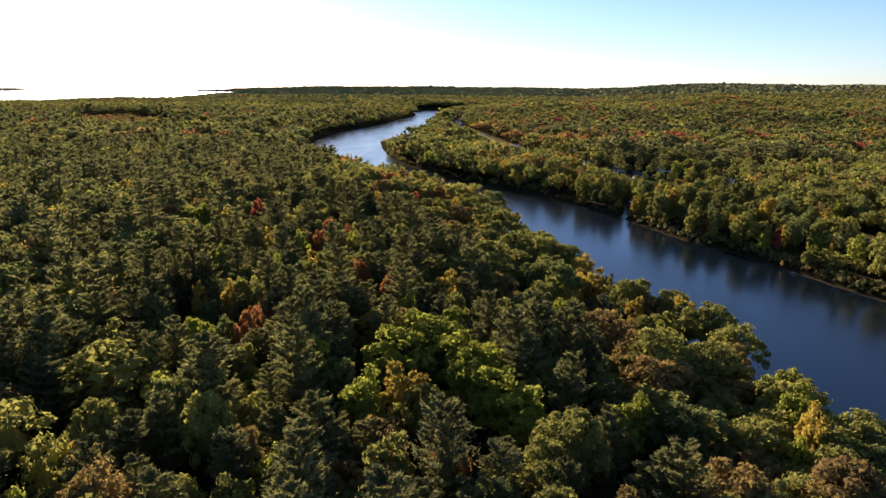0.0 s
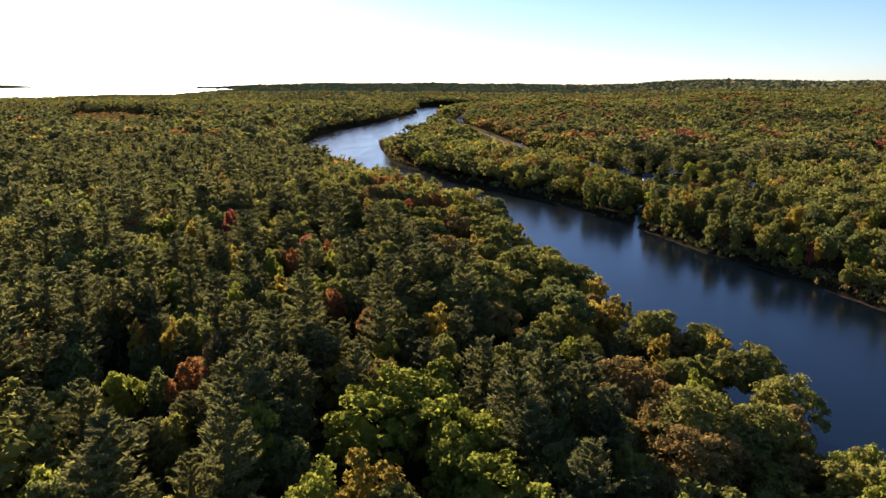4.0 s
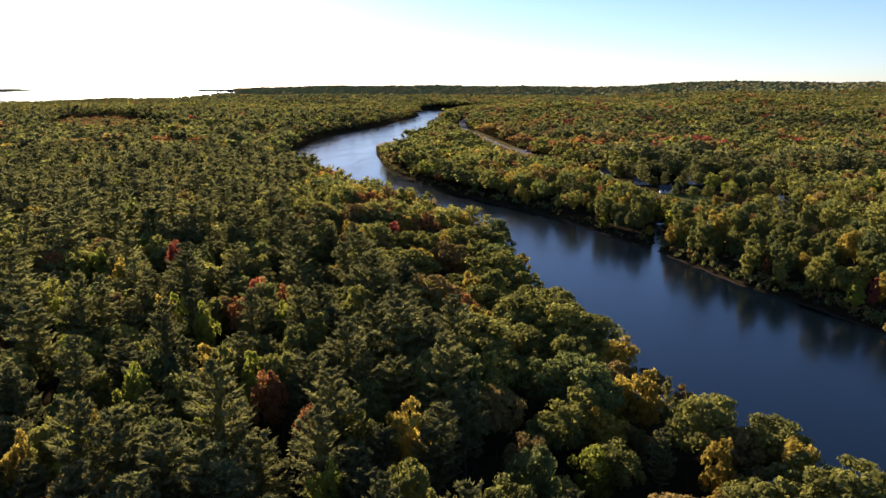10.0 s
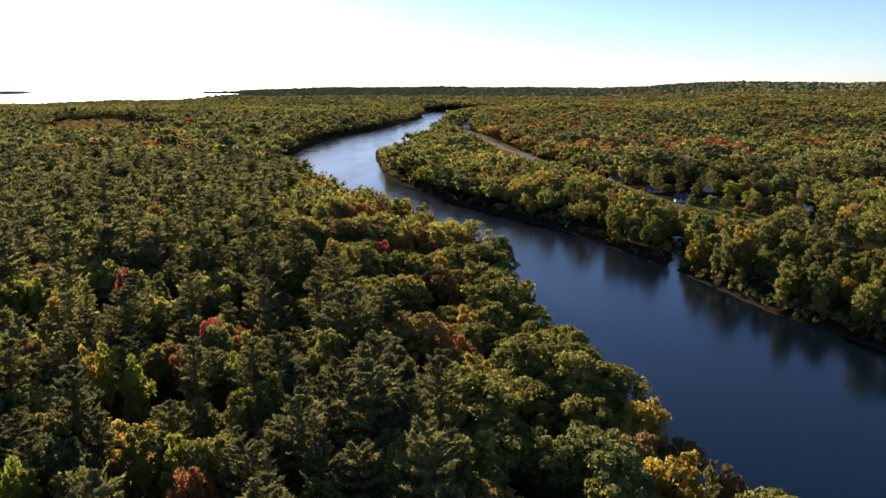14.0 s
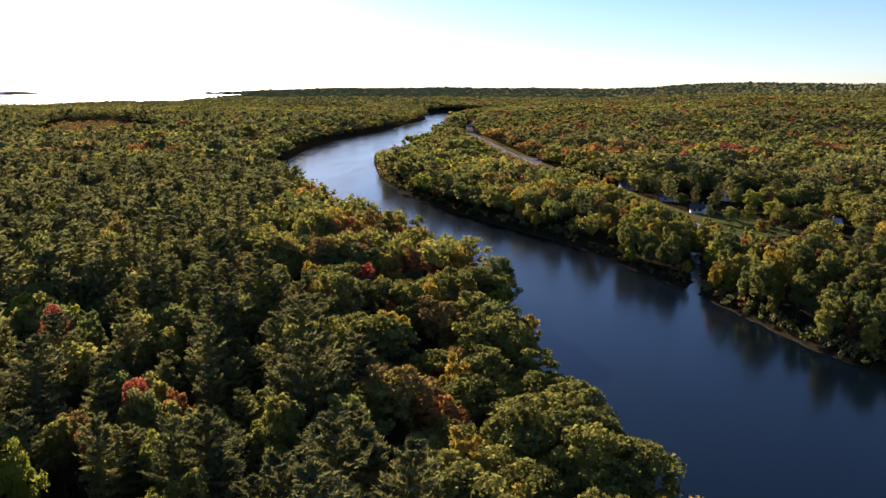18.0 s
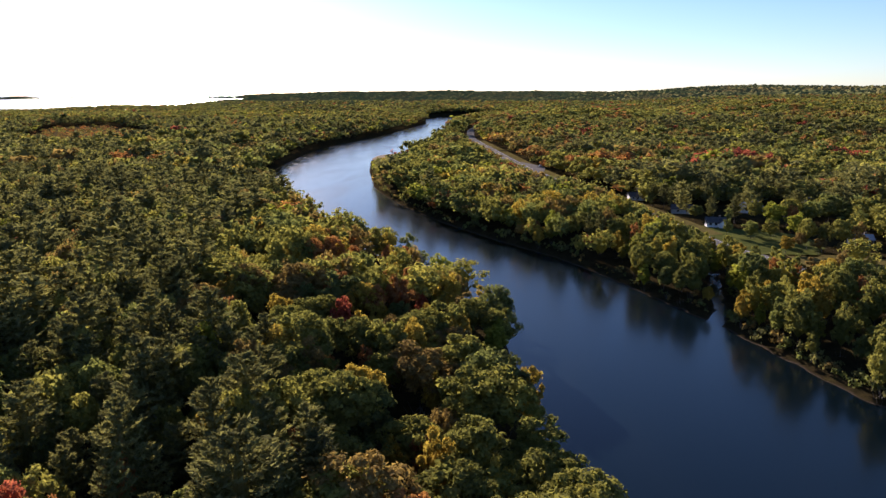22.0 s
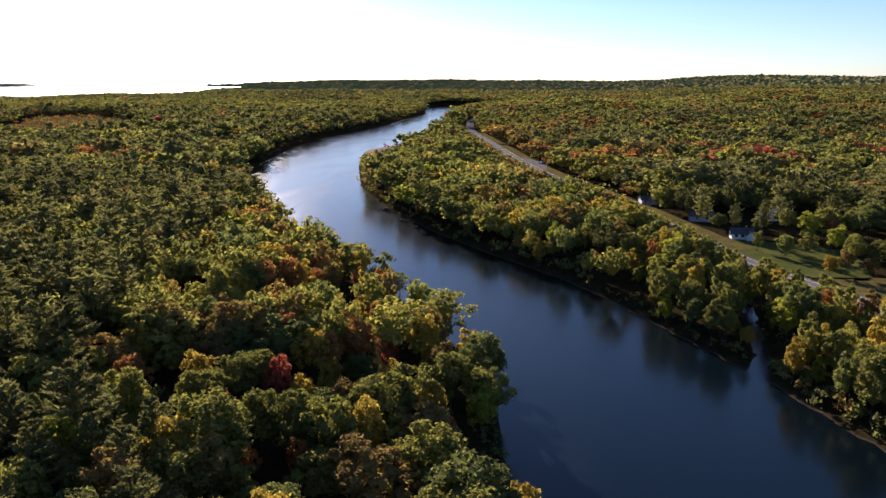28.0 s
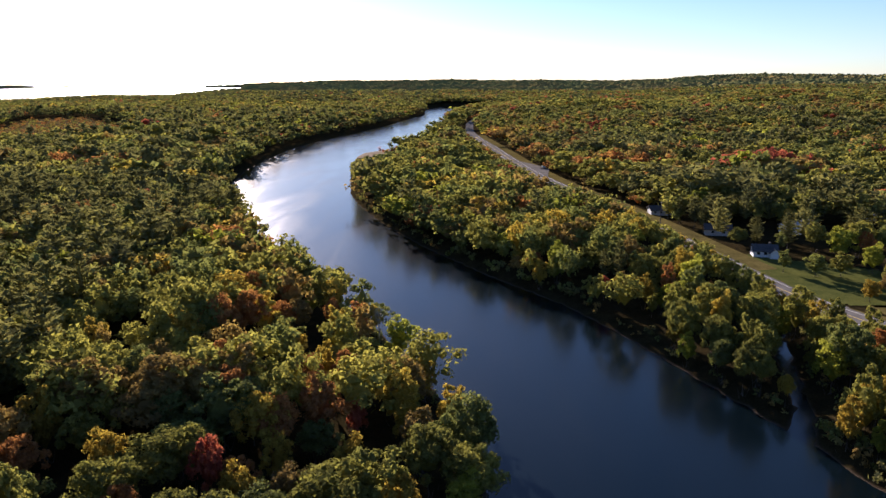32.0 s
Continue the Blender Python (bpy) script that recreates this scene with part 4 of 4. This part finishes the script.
def road_at(y):
    k = int(np.argmin(np.abs(ROAD_LINE[:, 1] - y)))
    return ROAD_LINE[k], ROAD_DIR[k], ROAD_SIDE[k], ROAD_Z[k]


def side_road(name, y, points, half, label):
    """A paved turn-off that widens into the highway."""
    p, d, s, z = road_at(y)
    bm = bmesh.new()
    vs = [bm.verts.new((*(p + s * a + d * b), z + 0.006)) for a, b in points]
    bm.faces.new(vs)
    r = bmesh.ops.extrude_face_region(bm, geom=bm.faces[:])
    bmesh.ops.translate(bm, verts=[v for v in r["geom"] if isinstance(v, bmesh.types.BMVert)], vec=(0, 0, -0.4))
    bmesh.ops.recalc_face_normals(bm, faces=bm.faces[:])
    me = bpy.data.meshes.new(name)
    bm.to_mesh(me)
    bm.free()
    me.materials.append(ASPHALT)
    return tagged(new(name, me), label, "road", kind="structure")


side_road("turnout", 726, [(5.2, -42), (5.2, 52), (9, 40), (15, 14), (16, 0), (9, -26)], 5, "paved turnout widening the highway shoulder")
side_road("side_street", 426, [(5.2, -12), (5.2, 14), (12, 5), (30, 3), (48, 5), (48, 0), (30, -3), (12, -5)], 5, "paved side street joining the highway by the lawn")


def house(x, y, turn, length, depth, wall_h, roof_h, wall_mat, roof_mat, label, wing=False, windows=3):
    """A gabled house: walls, two roof slopes with eaves, chimney, door and windows."""
    base = new("house")
    base.matrix_basis = pose(x, y, float(land_height(np.array([x]), np.array([y]))[0]), 0, 0, turn)
    bodies = [(0, 0, length, depth)]
    if wing:
        bodies.append((length * 0.32, -depth * 0.62, length * 0.34, depth * 0.55))
    for k, (cx, cy, lx_, dy) in enumerate(bodies):
        bm = box_bm(cx - lx_ / 2, cy - dy / 2, -0.6, cx + lx_ / 2, cy + dy / 2, wall_h)
        if k == 0:
            for sx in (-1, 1):
                g = [bm.verts.new((cx + sx * lx_ / 2, cy - dy / 2, wall_h)), bm.verts.new((cx + sx * lx_ / 2, cy + dy / 2, wall_h)), bm.verts.new((cx + sx * lx_ / 2, cy, wall_h + roof_h))]
                bm.faces.new(g)
        else:
            g = [bm.verts.new((cx - lx_ / 2, cy - dy / 2, wall_h)), bm.verts.new((cx + lx_ / 2, cy - dy / 2, wall_h)), bm.verts.new((cx, cy - dy / 2, wall_h + roof_h * 0.7))]
            bm.faces.new(g)
        part("wall", bm, wall_mat, base)
        for s in (-1, 1):
            bm = bmesh.new()
            o = 0.5
            if k == 0:
                rise = roof_h * (1 + 2 * o / dy)
                q = [(cx - lx_ / 2 - o, cy + s * (dy / 2 + o), wall_h + roof_h - rise), (cx + lx_ / 2 + o, cy + s * (dy / 2 + o), wall_h + roof_h - rise), (cx + lx_ / 2 + o, cy, wall_h + roof_h + 0.05), (cx - lx_ / 2 - o, cy, wall_h + roof_h + 0.05)]
            else:
                rise = roof_h * 0.7 * (1 + 2 * o / lx_)
                top = wall_h + roof_h * 0.7
                q = [(cx + s * (lx_ / 2 + o), cy - dy / 2 - o, top - rise), (cx + s * (lx_ / 2 + o), cy + dy / 2 + 2, top - rise), (cx, cy + dy / 2 + 2, top + 0.05), (cx, cy - dy / 2 - o, top + 0.05)]
            f = bm.faces.new([bm.verts.new(p) for p in q])
            r = bmesh.ops.extrude_face_region(bm, geom=[f])
            bmesh.ops.translate(bm, verts=[v for v in r["geom"] if isinstance(v, bmesh.types.BMVert)], vec=(0, 0, 0.2))
            bmesh.ops.recalc_face_normals(bm, faces=bm.faces[:])
            part("roof", bm, roof_mat, base)
    part("chimney", box_bm(length * 0.18, 0.2, wall_h + roof_h * 0.5, length * 0.18 + 0.7, 0.9, wall_h + roof_h + 0.9), BARK, base)
    for side, cy in ((-1, -depth / 2), (1, depth / 2)):
        for i in range(windows):
            wx = -length / 2 + length * (i + 0.7) / (windows + 0.4)
            fr = part("window", box_bm(wx - 0.65, cy - 0.05, 0.95, wx + 0.65, cy + 0.05, 2.15), SIDING, base)
            part("pane", box_bm(wx - 0.55, cy + side * 0.03 - 0.03, 1.05, wx + 0.55, cy + side * 0.03 + 0.03, 2.05), PANE, fr)
    part("door", box_bm(length * 0.42 - 0.45, -depth / 2 - 0.06, 0.0, length * 0.42 + 0.45, -depth / 2 + 0.06, 2.05), BARK, base)
    return tagged(base, label, "house", "houses by the highway")


house(111.5, 481, -8, 8.0, 5.6, 2.4, 1.7, SIDING, SHINGLE, "small white house with a dark shingle roof and front gable", True)
# Grey walls and dark roofs on these two carry tree shade in their colour.
house(106, 518, -10, 10.0, 6.5, 2.5, 1.6, GREY_SIDING, SHINGLE, "low house coloured grey with a dark roof for the deep shade on it", False, 2)
house(92, 562, 5, 9.0, 6.5, 2.5, 1.6, GREY_SIDING, SHINGLE, "small house coloured grey for the shade of tall trees beside the road")
house(140, 524, 20, 12.0, 8.0, 2.8, 2.0, SIDING, METAL_ROOF, "white house with a pale roof among trees")
house(186, 555, 15, 11.0, 7.0, 2.7, 1.6, SIDING, METAL_ROOF, "low white house with a bright pale roof near the orange maple")
house(157, 444, -5, 8.0, 5.5, 2.5, 1.5, GREY_SIDING, METAL_ROOF, "small grey outbuilding with a pale blue roof")
house(200, 504, -30, 18.0, 9.0, 3.0, 1.8, GREY_SIDING, SHINGLE, "long low building with a dark roof beside an open yard", True, 6)


def utility_pole(x, y):
    base = new("utility_pole")
    base.matrix_basis = pose(x, y, float(land_height(np.array([x]), np.array([y]))[0]), 0, 0, 20)
    bm = bmesh.new()
    bmesh.ops.create_cone(bm, cap_ends=True, segments=10, radius1=0.17, radius2=0.11, depth=11.5, matrix=Matrix.Translation((0, 0, 5.25)))
    part("post", bm, POLE_WOOD, base)
    part("crossarm", box_bm(-1.2, -0.07, 10.2, 1.2, 0.07, 10.35, 0.02), POLE_WOOD, base)
    for k in (-1.05, -0.45, 0.45, 1.05):
        bm = bmesh.new()
        bmesh.ops.create_cone(bm, cap_ends=True, segments=8, radius1=0.05, radius2=0.03, depth=0.18, matrix=Matrix.Translation((k, 0, 10.44)))
        part("insulator", bm, PANE, base)
    return tagged(base, "weathered wooden utility pole with a crossarm at the roadside", "utility pole")


utility_pole(86.6, 534)


def car(x, y, z, turn, paint=None, label="silver car standing at the paved turnout"):
    base = new("car")
    base.matrix_basis = pose(x, y, z, 0, 0, turn)
    bm = bmesh.new()
    prof = [(-2.2, 0.35), (-2.25, 0.85), (-1.5, 0.98), (-0.9, 1.45), (0.7, 1.48), (1.35, 0.98), (2.1, 0.85), (2.2, 0.4)]
    rows = [[bm.verts.new((px, s * (0.88 if pz < 1.2 else 0.68), pz)) for px, pz in prof] for s in (-1, 1)]
    for i in range(len(prof)):
        j = (i + 1) % len(prof)
        bm.faces.new((rows[0][i], rows[0][j], rows[1][j], rows[1][i]))
    bm.faces.new(rows[0][::-1])
    bm.faces.new(rows[1])
    bmesh.ops.recalc_face_normals(bm, faces=bm.faces[:])
    part("body", bm, paint or PAINT, base)
    part("windscreen", box_bm(0.78, -0.6, 1.02, 1.3, 0.6, 1.42, 0.1), PANE, base)
    for wx in (-1.35, 1.35):
        for s in (-1, 1):
            bm = bmesh.new()
            bmesh.ops.create_cone(bm, cap_ends=True, segments=16, radius1=0.33, radius2=0.33, depth=0.22, matrix=Matrix.Translation((wx, s * 0.8, 0.33)) @ Matrix.Rotation(radians(90), 4, "X"))
            wheel = part("wheel", bm, RUBBER, base)
            bm = bmesh.new()
            bmesh.ops.create_cone(bm, cap_ends=True, segments=12, radius1=0.2, radius2=0.2, depth=0.03, matrix=Matrix.Translation((wx, s * 0.92, 0.33)) @ Matrix.Rotation(radians(90), 4, "X"))
            part("rim", bm, PAINT, wheel)
    return tagged(base, label, "car")


p, d, s, z = road_at(726)
spot = p + s * 13.2 + d * 6
car(float(spot[0]), float(spot[1]), float(z) + 0.01, math.degrees(math.atan2(d[1], d[0])))


def dead_tree(x, y, h, seed):
    """A bare, bleached tree: stem, limbs and forked twigs."""
    r = np.random.default_rng(seed)
    base = new("dead_tree")
    base.matrix_basis = pose(x, y, float(land_height(np.array([x]), np.array([y]))[0]))
    v, f = trunk_shape(seed, h, 0.16, 9, 3.2)
    ob = new("trunk", build_mesh("trunk", v, f, [PALE_BARK]))
    ob.parent = base
    for k in range(16):
        a, zz = r.uniform(0, 6.28), h * r.uniform(0.5, 0.95)
        s = np.array([math.cos(a) * 0.3, math.sin(a) * 0.3, zz])
        e = s + np.array([math.cos(a), math.sin(a), r.uniform(0.6, 1.6)]) * r.uniform(1.0, 2.2)
        n = unit(np.cross(e - s, r.normal(size=3))[None])[0] * 0.05
        m = np.cross(unit((e - s)[None])[0], n)
        vv = np.array([s + n, s - n * 0.5 + m, s - n * 0.5 - m, e])
        ob = new("branch", build_mesh("branch", vv, [np.array([(0, 1, 3), (1, 2, 3), (2, 0, 3)])], [PALE_BARK]))
        ob.parent = base
    return tagged(base, "bare bleached dead tree standing among living crowns", "dead tree")


dead_tree(-14, 240, 12.5, 71)
dead_tree(-13, 394, 9.5, 72)

for cx, cy, turn in ((203, 490, -60), (206, 488.5, -62), (210, 490, -55)):
    car(cx, cy, float(land_height(np.array([cx]), np.array([cy]))[0]) + 0.14, turn, SIDING, "white car parked in the yard of the long building")
